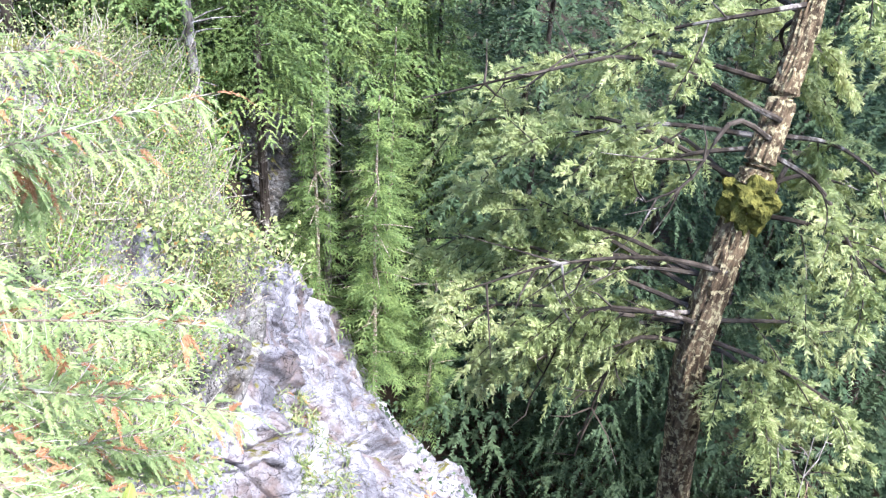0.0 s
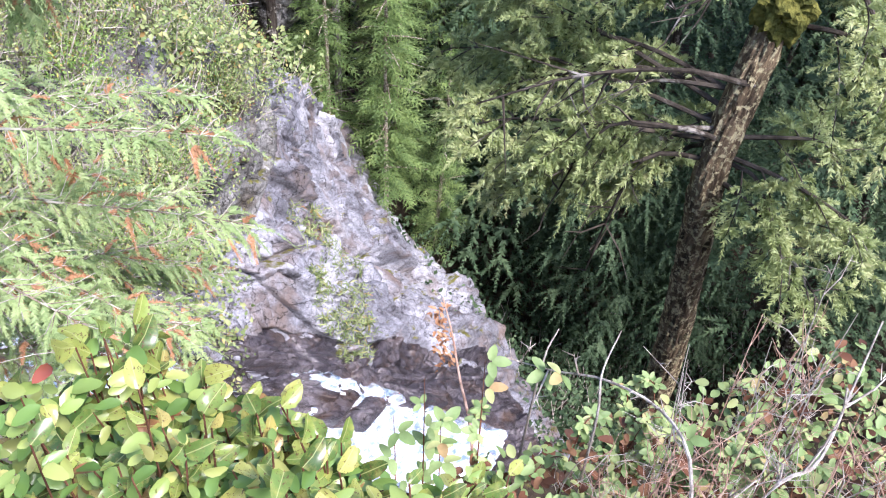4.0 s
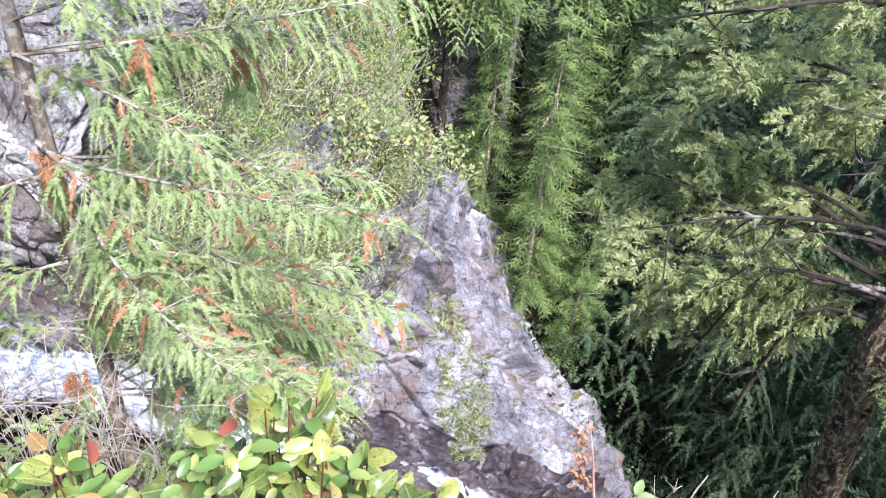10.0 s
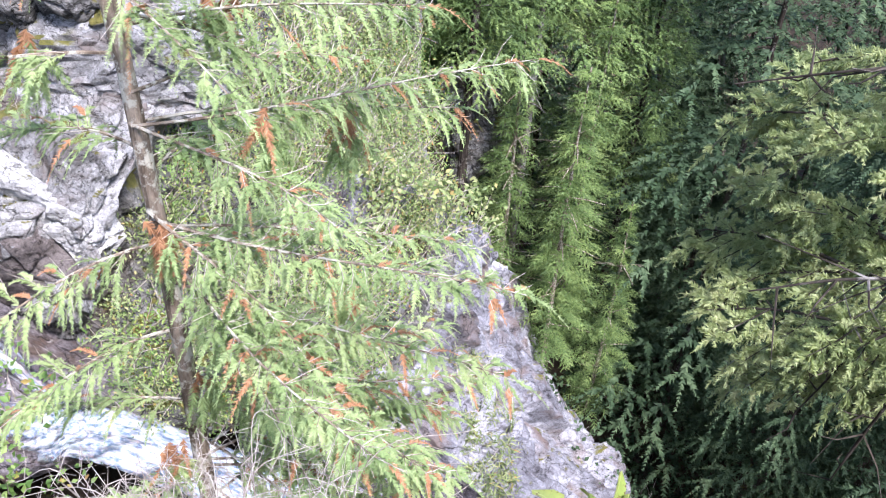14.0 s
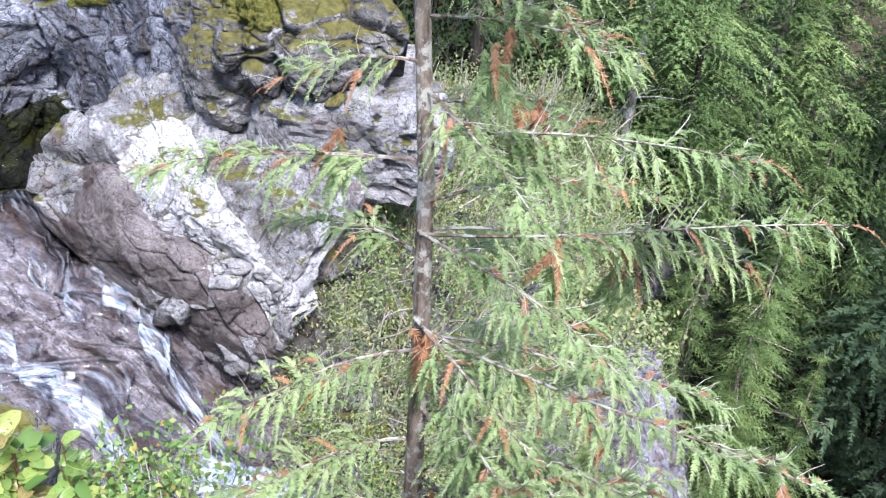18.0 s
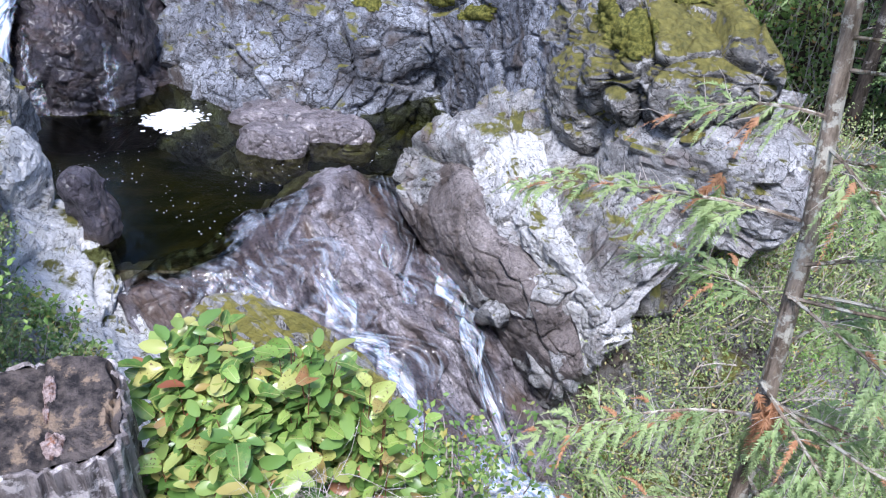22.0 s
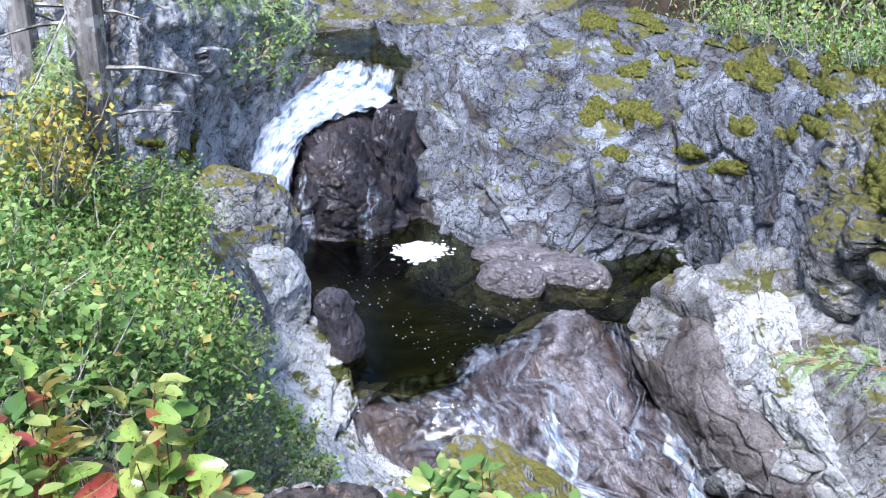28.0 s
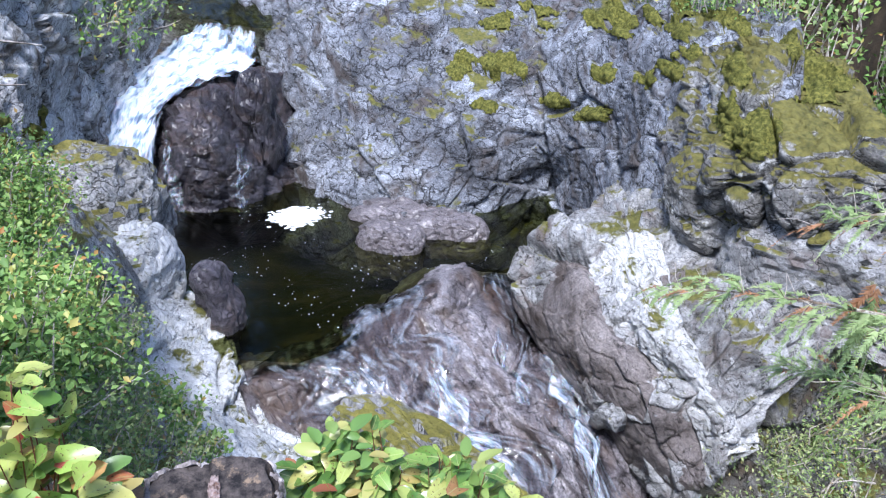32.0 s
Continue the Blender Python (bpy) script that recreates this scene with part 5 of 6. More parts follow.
for start, way, length, sag in limbs:
    V, F, sprays, forks = [], [], [], ([], [])
    bough(V, F, rng, np.array(start) - off, way, length, sag, 0.0065, sprays, 0.13, forks, 0.34, 0.5)
    arm = solid("branch", V, F, BARK_CEDAR, cedar, "thin brown branch")
    tagged(solid("twig", *forks, BARK_CEDAR, arm), kind="stuff")
    pick = rng.uniform(size=len(sprays)) < np.linspace(0.02, 0.14, len(sprays))
    V, F = [], []
    for p, d, ln in sprays[::3]:
        e = p + unit(np.array(d) + rng.normal(0, 0.3, 3) + np.array([0, 0, 0.25])) * ln * 1.0
        tube(V, F, [p, (p + e) / 2 + rng.normal(0, 0.008, 3), e], [0.0018, 0.0014, 0.0006], 3)
    tagged(solid("bare_twig", V, F, TWIG, arm, "pale bare twiglets"), kind="stuff")
    for mat_, sel, nm, lb in ((CEDAR, ~pick, "foliage", ""), (CEDAR_DEAD, pick, "dead_foliage", "orange-brown withered sprays")):
        P = [q for q, ok in zip(sprays, sel) if ok]
        if P:
            V, F = fronds(rng, [q[0] for q in P], [q[1] for q in P], np.array([q[2] for q in P]), np.array([0.021 for q in P]), 60, 0.85, 0.6, 0.15, None, True)
            tagged(solid(nm, V, F, mat_, arm, lb), kind="stuff")

# bright hanging tufts, some withered at the top
for k, (z, a, r) in enumerate(((-0.35, 280, 0.1), (0.1, -20, 0.5), (0.45, 10, 0.35), (-0.9, 300, 0.25), (-1.3, 250, 0.2), (0.75, -30, 0.3), (-0.1, 20, 0.8), (-0.7, 0, 0.7), (-1.6, -10, 0.5), (0.3, 160, 0.35))):
    p = on_trunk(z) - off + np.array([math.cos(radians(a)), math.sin(radians(a)), 0]) * r
    for mat_, nm, dz, n in ((CEDAR, "foliage", 0.0, 16), (CEDAR_DEAD, "dead_foliage", 0.1, 9 if k % 2 == 0 else 3)):
        D = np.array([0, 0, -1.0]) + rng.normal(0, 0.28, (n, 3))
        V, F = fronds(rng, p + np.array([0, 0, dz]) + rng.normal(0, 0.025, (n, 3)), D, rng.uniform(0.12, 0.24, n), np.full(n, 0.03), 70, 0.7, 0.1, 0.12, np.array([0.3, -1.0, 0.2]), True)
        tagged(solid(nm, V, F, mat_, cedar, "hanging tuft of fresh fronds" if dz == 0 else "withered orange tuft"), kind="stuff")

# the leaning fir over the drop
fir = thing("leaning_fir", (3.04, 2.15, -5.0), "leaning fir with lichened bark, mossy fork and ragged needle boughs", "tree")
off = np.array(fir.location)
ftr = [(3.1, 2.1, -6.0), (3.05, 2.14, -3.5), (3.02, 2.15, -2.4), (2.93, 2.17, -1.5), (2.86, 2.18, -0.9), (2.98, 2.26, -0.2), (3.05, 2.3, 0.0), (3.22, 2.44, 0.45), (3.4, 2.6, 1.3), (3.55, 2.7, 3.2)]
V, F = [], []
axis_ = resample(np.array(ftr), 150, 0) - off
girth = resample(np.array([0.1, 0.095, 0.09, 0.082, 0.078, 0.074, 0.068, 0.054, 0.043, 0.022])[:, None], 150, 0)[:, 0]
tube(V, F, axis_, girth, 40)
for k, v in enumerate(V):
    c = Vector(axis_[k // 40])
    d = (v - c).normalized()
    q = Vector((d.x * 7, d.y * 7, v.z * 5))
    V[k] = v + d * (0.012 * noise.fractal(q * 1.6, 0.9, 2.1, 4) - 0.012 * max(0.0, 1 - abs(noise.noise(q * 1.3)) / 0.12))
solid("trunk", V, F, BARK_FIR, fir)
bm = bmesh.new()
bmesh.ops.create_icosphere(bm, subdivisions=4, radius=0.13)
for v in bm.verts:
    v.co = Vector((v.co.x * 0.85, v.co.y * 0.85, v.co.z * (0.75 if v.co.z > 0 else 1.1))) * (1 + 0.5 * noise.fractal(v.co * 14, 0.8, 2, 4))
    v.co += Vector((3.0, 2.25, -0.12)) - Vector(off)
me = bpy.data.meshes.new("moss_clump")
bm.to_mesh(me)
bm.free()
me.materials.append(MOSS_MAT)
o = new("moss_clump", me)
o.parent = fir
o["label"] = "thick yellow-green moss in the fork"
rng = np.random.default_rng(8)
# each limb: the height at which it leaves the trunk, and where its tip hangs
GORGE_LIMBS = (
    (-0.69, (2.07, 3.52, -0.94)), (-0.62, (2.23, 3.66, -0.7)), (-0.75, (1.91, 2.98, -1.05)), (-0.75, (2.12, 2.89, -1.41)),
    (-0.75, (2.48, 2.88, -1.34)), (-0.75, (2.74, 2.68, -1.41)), (0.11, (2.18, 3.11, -0.26)), (-0.14, (2.84, 3.55, -0.34)),
    (0.31, (2.53, 3.8, -0.11)), (0.63, (2.54, 2.81, 0.34)), (-0.52, (2.12, 3.12, -0.95)), (-0.54, (2.36, 3.15, -0.64)),
    (-0.51, (2.45, 2.74, -0.76)), (0.07, (2.67, 2.88, -0.36)), (-0.69, (2.2, 2.58, -0.83)), (-0.63, (2.72, 2.43, -0.94)),
    (-0.09, (2.23, 3.78, -0.37)),
)
SLOPE_LIMBS = (
    (0.06, (3.33, 1.76, -0.36)), (-0.92, (3.13, 1.53, -1.24)), (-0.81, (3.32, 1.62, -0.95)), (0.12, (3.87, 2.09, -0.24)),
    (-0.84, (2.99, 1.78, -0.96)), (0.8, (3.51, 1.95, 0.36)), (0.43, (3.79, 2.86, 0.23)), (-0.73, (3.67, 2.19, -0.99)),
    (-0.13, (3.83, 2.4, -0.29)), (-0.2, (3.53, 1.7, -0.39)), (0.58, (3.57, 3.27, 0.36)), (0.6, (3.37, 2.57, 0.17)),
)
for z, tip in GORGE_LIMBS + SLOPE_LIMBS:
    i = max(j for j in range(len(ftr)) if ftr[j][2] <= z)
    a, b = np.array(ftr[i]), np.array(ftr[min(i + 1, len(ftr) - 1)])
    p = a + (b - a) * (z - a[2]) / max(b[2] - a[2], 1e-3)
    tip = np.array(tip)
    reach = float(np.linalg.norm(tip - p))
    way = (tip - p) / reach
    side = unit(np.cross(way, (0, 0, 1.0)))
    L = resample(np.array([p, p + (tip - p) * 0.4 + np.array([0, 0, 0.1 * reach]) + side * rng.normal(0, 0.06), p + (tip - p) * 0.75 + np.array([0, 0, 0.06 * reach]), tip]), 14, 0) - off
    V, F, sprays, forks = [], [], [], ([], [])
    tube(V, F, L, [0.013 * (1 - 0.8 * t) for t in np.linspace(0, 1, 14)], 6)
    for t in np.arange(0.3, 1.0, 0.075 / reach):
        q = L[min(int(t * 13), 12)]
        sgn = rng.choice((-1, 1))
        d = way * rng.uniform(0.3, 0.9) + sgn * side * rng.uniform(0.3, 1.0) + np.array([0, 0, rng.normal(-0.1, 0.35)])
        bough(V, F, rng, q, d, rng.uniform(0.16, 0.4) * (1.25 - 0.6 * t), rng.uniform(0.1, 0.5), 0.0035, sprays, 0.1, forks, 0.42, 0.6, 0.15)
    arm = solid("branch", V, F, BARK_DARK, fir, "crooked lichened branch")
    tagged(solid("twig", *forks, BARK_DARK, arm), kind="stuff")
    pick = rng.uniform(size=len(sprays)) < 0.8
    P = [q for q, ok in zip(sprays, pick) if ok]
    V, F = fronds(rng, [q[0] for q in P], [q[1] for q in P], np.array([q[2] for q in P]), np.array([0.03] * len(P)), 40, 0.3, 0.2, 0.15, None, True)
    tagged(solid("needles", V, F, FIR, arm), kind="stuff")
# dead limbs on the near side of the fir
for start, pts in (((2.93, 2.17, -0.45), [(-0.35, 0.1, 0.08), (-0.75, 0.25, 0.02), (-1.1, 0.4, -0.15)]), ((2.9, 2.17, -0.75), [(-0.25, 0.05, 0.1), (-0.55, 0.2, 0.05), (-0.7, 0.3, -0.5)]), ((2.88, 2.18, -0.85), [(-0.3, 0.12, 0.0), (-0.4, 0.15, -0.35), (-0.42, 0.2, -0.8)]), ((3.1, 2.3, 0.1), [(-0.3, -0.05, 0.15), (-0.45, -0.05, -0.1), (-0.6, 0.0, -0.2)]), ((3.1, 2.3, 0.2), [(-0.5, 0.3, 0.2), (-0.9, 0.5, 0.1), (-1.3, 0.8, -0.1)]), ((3.05, 2.2, -0.2), [(0.4, 0.3, 0.1), (0.8, 0.5, -0.1), (1.1, 0.6, -0.4)])):
    V, F = [], []
    P = resample(np.array([(0, 0, 0)] + pts, float), 12, 0) + np.array(start) - off
    tube(V, F, P, [0.014 * (1 - 0.75 * t) for t in np.linspace(0, 1, 12)], 7)
    for q in range(9):
        w = P[int(rng.integers(4, 12))]
        d = rng.normal(0, 0.14, 3) + np.array([-0.12, 0.05, -0.05])
        tube(V, F, [w, w + d * 0.5 + rng.normal(0, 0.02, 3), w + d], [0.006, 0.004, 0.001], 4)
    solid("dead_limb", V, F, BARK_DARK, fir, "bare crooked limb with pale lichen")

# ---- undergrowth ----
def bush(name, places, norms, material, label, size, per, spread, category="shrub", slim=0.6, twigs=True, rng=None, stem=TWIG):
    """A leafy shrub: short stems out of the ground, with leaves round them."""
    e = thing(name, tuple(np.mean(places, 0)), label, category)
    c = np.mean(places, 0)
    V, F, C, A, Nn = [], [], [], [], []
    for p, n in zip(places, norms):
        d = unit(np.array(n) * 0.5 + np.array([0, 0, 0.8]) + rng.normal(0, 0.35, 3))
        q = p + d * spread * rng.uniform(0.5, 1.1)
        if twigs:
            tube(V, F, [p - c - d * 0.05, (p + q) / 2 - c + rng.normal(0, spread * 0.08, 3), q - c], [spread * 0.018, spread * 0.013, spread * 0.004], 4)
        for k in range(per):
            s = rng.uniform(0.25, 1.05)
            C.append(p + (q - p) * s + rng.normal(0, spread * 0.2, 3) - c)
            A.append(rng.normal(0, 1, 3) + np.array([0, 0, 0.1]))
            Nn.append(np.array([0, -0.35, 1]) + rng.normal(0, 0.45, 3))
    if V:
        tagged(solid("twig", V, F, stem, e), kind="stuff")
    Vl, Fl = leaves(rng, np.array(C), np.array(A), np.array(Nn), size * rng.uniform(0.6, 1.3, len(C)), slim, 0.18, 0.15, True)
    tagged(solid("leaves", Vl, Fl, material, e), kind="stuff")
    return e


rng = np.random.default_rng(21)
for k in range(7):
    u = (0.06 + 0.08 * k, min(0.64, 0.24 + 0.08 * k))
    p, n = grown(rng, S_bushbank, N_bushbank, 26, 0.1, u, (0.03, 1.0 - 0.05 * k))
    p = np.repeat(p, 5, 0) + rng.normal(0, 0.17, (130, 3))
    n = np.repeat(n, 5, 0)
    bush("bank_bush", p, n, SHRUB, "dense bright green leafy bush on the bank", 0.068, 50, 0.6, rng=rng)
for k in range(5):
    p, n = grown(rng, S_bushbank, N_bushbank, 40, 0.0, (0.3 + 0.1 * k, 0.6 + 0.1 * k), (0.45, 1.0))
    bush("low_bush", np.repeat(p, 3, 0) + rng.normal(0, 0.1, (120, 3)), np.repeat(n, 3, 0), BRAMBLE, "low small-leaved green plants on the bank", 0.05, 22, 0.35, rng=rng)
p, n = grown(rng, S_bushbank, N_bushbank, 34, 0.7, (0.14, 0.4), (0.0, 0.2))
bush("yellow_shrub", p, n, AUTUMN, "small shrub with yellow autumn leaves before the firs", 0.09, 26, 0.8, rng=rng)
for k in range(17):
    m = 6 if k < 5 else 14
    p, n = grown(rng, S_bank, N_bank, m, 0.0, (k / 18, (k + 1.6) / 18), (0.03, 1.0 if k < 11 else 0.5))
    p = np.repeat(p, 10, 0) + rng.normal(0, 0.24, (m * 10, 3))
    bush("bank_shrub", p, np.repeat(n, 10, 0), (PALELEAF, SHRUB, PALELEAF)[k % 3], "straggly pale green shrub with a few yellow leaves", 0.075, 44, rng.uniform(0.7, 1.4), slim=0.45, rng=rng)
for k in range(4):
    p, n = grown(rng, S_slope, N_slope, 40, 0.0, (0, 0.13), (0.2 * k, 0.2 * k + 0.3))
    bush("slope_shrub", p, n, PALELEAF, "pale green shrub rooted in rock cracks", 0.15, 14, 0.9, rng=rng)


for k in range(5):
    q = np.stack([rng.uniform(-17 + 3.2 * k, -13 + 3.2 * k, 90), rng.uniform(18.5, 25, 90), np.zeros(90)], -1)
    q[:, 2] = [land(x, y) for x, y in q[:, :2]]
    bush("hill_shrub", q, np.tile((0, 0, 1.0), (90, 1)), SHRUB if k % 2 else PALELEAF, "tangled green and yellowing shrubs on the slope above the rock", 0.17, 22, 1.5, rng=rng)
for k in range(9):
    q = np.stack([rng.uniform(-20 + 2.6 * k, -15 + 2.6 * k, 110), rng.uniform(24.5, 33, 110), np.zeros(110)], -1)
    q[:, 2] = [land(x, y) for x, y in q[:, :2]]
    bush("hill_shrub", q, np.tile((0, 0, 1.0), (110, 1)), SHRUB if k % 3 else PALELEAF, "dark green shrub on the wooded slope above the falls", 0.22, 24, 2.0, rng=rng)
# shrubs added in the shade tone to darken the lit gully floor
for k in range(5):
    q = np.stack([rng.uniform(8 + 3 * k, 13 + 3 * k, 120), rng.uniform(13, 24, 120), np.zeros(120)], -1)
    q[:, 2] = [land(x, y) for x, y in q[:, :2]]
    bush("gully_shrub", q, np.tile((0, 0, 1.0), (120, 1)), SHADED_FIR, "leafy shrub added in the gully, shade put into its leaf tone", 0.25, 20, 1.8, rng=rng)
p, n = grown(rng, S_back, N_back, 90, 0.0, (0.55, 1.0), (0.0, 0.06))
bush("ridge_shrub", p, n, SHRUB, "dark green and yellowing shrubs on the crest of the rock", 0.09, 30, 0.8, rng=rng)
p, n = grown(rng, S_cliff, N_cliff, 36, 0.0, (0.72, 0.98), (0.12, 0.4))
bush("cliff_shrub", p, n, SHRUB, "dark green shrub hanging over the waterfall", 0.13, 22, 0.9, rng=rng)
p, n = grown(rng, S_slope, N_slope, 260, 0.0, (0.36, 0.5), (0.3, 0.85))
bush("slope_grass", p, n, PALELEAF, "strip of pale grass in a cleft of the rock slope", 0.22, 10, 0.3, "grass", 0.14, rng=rng)
p, n = grown(rng, S_slope, N_slope, 60, 0.0, (0.0, 0.6), (0.0, 0.05))
bush("crest_shrub", p, n, PALELEAF, "pale shrubs along the top of the rock slope", 0.16, 14, 1.0, rng=rng)
p, n = grown(rng, S_leftbank, N_leftbank, 90, 0.0, (0.0, 0.5), (0.5, 1.0))
bush("bank_bush", p, n, SHRUB, "small green bush on the pool bank", 0.09, 22, 0.45, rng=rng)
c = np.array([-2.62, 4.0, -3.25]) + rng.normal(0, 1, (70, 3)) * (0.3, 0.4, 0.16)
bush("ledge_bush", c, np.tile((0, 0, 1.0), (70, 1)), SHRUB, "dark small-leaved bush clinging below the ledge", 0.06, 34, 0.4, rng=rng)

# salal in front of the viewer: every leaf and stem by itself
leaf_meshes, red_meshes, green_meshes = [], [], []
for k in range(6):
    r = np.random.default_rng(50 + k)
    V, F = leaves(r, np.zeros((1, 3)), np.array([[1.0, 0, 0]]), np.array([[0, 0, 1.0]]), 1.0, 0.55 + 0.03 * k, 0.2 + 0.06 * k, 0.08 + 0.08 * k)
    for mat_, bag in ((SALAL_LEAF, leaf_meshes), (SALAL_RED, red_meshes), (SALAL_GREEN, green_meshes)):
        o = solid("leaf", V, F, mat_)
        bag.append(o.data)
        bpy.data.objects.remove(o)


def leaf_at(parent, p, way, up, size, rng, meshes=leaf_meshes, name="leaf"):
    x = Vector(way).normalized()
    y = Vector(up).cross(x).normalized()
    m = Matrix((x, y, x.cross(y))).transposed().to_4x4()
    o = new(name, meshes[int(rng.integers(len(meshes)))])
    o.parent = parent
    o.matrix_basis = Matrix.Translation(Vector(p)) @ m @ Matrix.Scale(size, 4)
    return o


def salal(x, y, top, spread, deep, count, seed, size=0.058, meshes=leaf_meshes, label="salal bush with glossy oval green and yellowing leaves", inner=16):
    rng = np.random.default_rng(seed)
    z = min(land(x, y), top - 0.35)
    e = thing("salal_bush", (x, y, z), label, "shrub", "salal bushes on the ledge")
    count = int(count * 1.2)
    for k in range(count):
        a, r = rng.uniform(0, 6.28), math.sqrt(rng.uniform())
        base = np.array([r * math.cos(a) * spread * 0.5, r * math.sin(a) * deep * 0.5, 0.0])
        tip = np.array([r * math.cos(a) * spread, r * math.sin(a) * deep, (top - z) * (1 - 0.3 * r * r) + rng.uniform(-0.12, 0.03)])
        mid = (base + tip) / 2 + rng.normal(0, 0.03, 3)
        V, F = [], []
        tube(V, F, [base, mid, tip], [0.0024, 0.002, 0.0012], 5)
        solid("stem", V, F, STEM, e)
        for q, s in enumerate(np.linspace(0.15, 1.0, 7)):
            p = mid + (tip - mid) * s
            b = rng.uniform(0, 6.28) if s < 1 else a
            leaf_at(e, p, (math.cos(b), math.sin(b), rng.uniform(-0.3, 1.2)), (rng.normal(0, 0.7), -0.6 + rng.normal(0, 0.6), 1), size * rng.uniform(0.65, 1.3), rng, meshes)
    n = count * inner
    a, r, f = rng.uniform(0, 6.28, n), np.sqrt(rng.uniform(0, 1, n)), rng.uniform(0.3, 0.97, n)
    C = np.stack([r * np.cos(a) * spread, r * np.sin(a) * deep, (top - z) * (1 - 0.3 * r * r) * f], -1)
    b = rng.uniform(0, 6.28, n)
    V, F = leaves(rng, C, np.stack([np.cos(b), np.sin(b), rng.uniform(-0.2, 0.5, n)], -1), np.array([0, -0.4, 1.0]) + rng.normal(0, 0.4, (n, 3)), size * rng.uniform(0.6, 1.2, n), 0.5)
    tagged(solid("inner_leaves", V, F, SALAL, e), kind="stuff")
    return e


for x, y, top, sp, dp, c, sd in ((0.33, 0.62, 0.68, 0.13, 0.1, 26, 1), (0.43, 0.63, 0.67, 0.12, 0.1, 26, 14), (0.53, 0.64, 0.53, 0.1, 0.1, 24, 15), (0.6, 0.53, 0.54, 0.11, 0.1, 24, 16), (0.68, 0.48, 0.5, 0.1, 0.09, 20, 2), (0.48, 0.44, 0.74, 0.13, 0.08, 26, 3), (0.34, 0.45, 0.76, 0.12, 0.08, 22, 8),
                             (0.61, 0.35, 0.73, 0.11, 0.06, 22, 9), (0.72, 0.3, 0.69, 0.1, 0.06, 18, 10), (0.83, 0.34, 0.58, 0.1, 0.07, 14, 11), (0.14, 0.62, 0.6, 0.12, 0.08, 18, 18), (-0.05, 0.7, 0.55, 0.12, 0.08, 9, 19)):
    salal(x, y, top, sp, dp, c, sd, 0.037 if y > 0.46 else 0.032)
for x, y, top, sp, dp, c, sd in ((-0.19, 0.7, 0.63, 0.1, 0.07, 8, 40), (-0.1, 0.75, 0.57, 0.1, 0.07, 11, 41), (0.02, 0.71, 0.57, 0.1, 0.07, 8, 42), (0.12, 0.67, 0.58, 0.1, 0.07, 11, 43)):
    salal(x, y, top, sp, dp, c, sd, 0.037)
for x, y, top, sp, dp, c, sd in ((-1.66, 1.2, 0.42, 0.17, 0.14, 26, 4), (-1.45, 1.34, 0.37, 0.17, 0.14, 28, 5), (-1.27, 1.42, 0.28, 0.15, 0.12, 20, 12), (-1.5, 1.1, 0.3, 0.2, 0.12, 24, 20)):
    salal(x, y, top, sp, dp, c, sd, 0.062, green_meshes)
for x, y, top, sp, dp, c, sd in ((-1.94, 0.56, 0.78, 0.13, 0.1, 12, 6), (-2.0, 0.36, 0.77, 0.13, 0.1, 11, 7), (-1.84, 0.6, 0.62, 0.1, 0.1, 8, 13), (-1.78, 0.42, 0.58, 0.12, 0.1, 8, 17)):
    salal(x, y, top, sp, dp, c, sd, 0.07, red_meshes, "salal bush with red-blotched, yellow and green leaves", 6)

# sawn stump, mossy stone
stump = thing("stump", (-1.72, 0.84, 0.0), "sawn grey stump with a dark weathered top and pale bark", "stump")
turn_ = pose(0, 0, 0.36, 12, 0, 52)


def stump_rim(w, grow=1.0):
    """Outline of the sawn trunk: a rounded, slightly broken square."""
    c, q = math.cos(w), math.sin(w)
    r = (abs(c / 0.145) ** 4 + abs(q / 0.14) ** 4) ** -0.25
    r *= grow * (1 + 0.05 * noise.fractal(Vector((c * 2, q * 2, 3)), 1, 2, 4) + 0.004 * math.sin(31 * w + 4 * math.sin(5 * w)))
    return c * r, q * r


bm = bmesh.new()
rows = []
for k, z in enumerate((-0.012, -0.006, -0.012, -0.04, -0.09, -0.17, -0.26, -0.36, -0.5)):
    g = (0.93, 0.98, 1.02, 1.03, 1.02, 1.04, 1.07, 1.12, 1.2)[k]
    row = []
    for j in range(96):
        w = j / 96 * 2 * math.pi
        x, y = stump_rim(w, g)
        d = noise.fractal(Vector((math.cos(w) * 9, math.sin(w) * 9, z * 5)), 1, 2, 4)
        chip = 0.02 * noise.noise(Vector((math.cos(w) * 5, math.sin(w) * 5, 0))) if k < 3 else 0
        row.append(bm.verts.new((x * (1 + 0.09 * d), y * (1 + 0.09 * d), z + chip)))
    rows.append(row)
for r0, r1 in zip(rows, rows[1:]):
    for j in range(96):
        bm.faces.new((r0[j], r1[j], r1[(j + 1) % 96], r0[(j + 1) % 96]))
me = bpy.data.meshes.new("bark")
bm.to_mesh(me)
bm.free()
me.materials.append(BARK_STUMP)
o = new("bark", me)
o.parent, o.matrix_basis = stump, turn_
bm = bmesh.new()
rows = [[bm.verts.new((0, 0, 0))]]
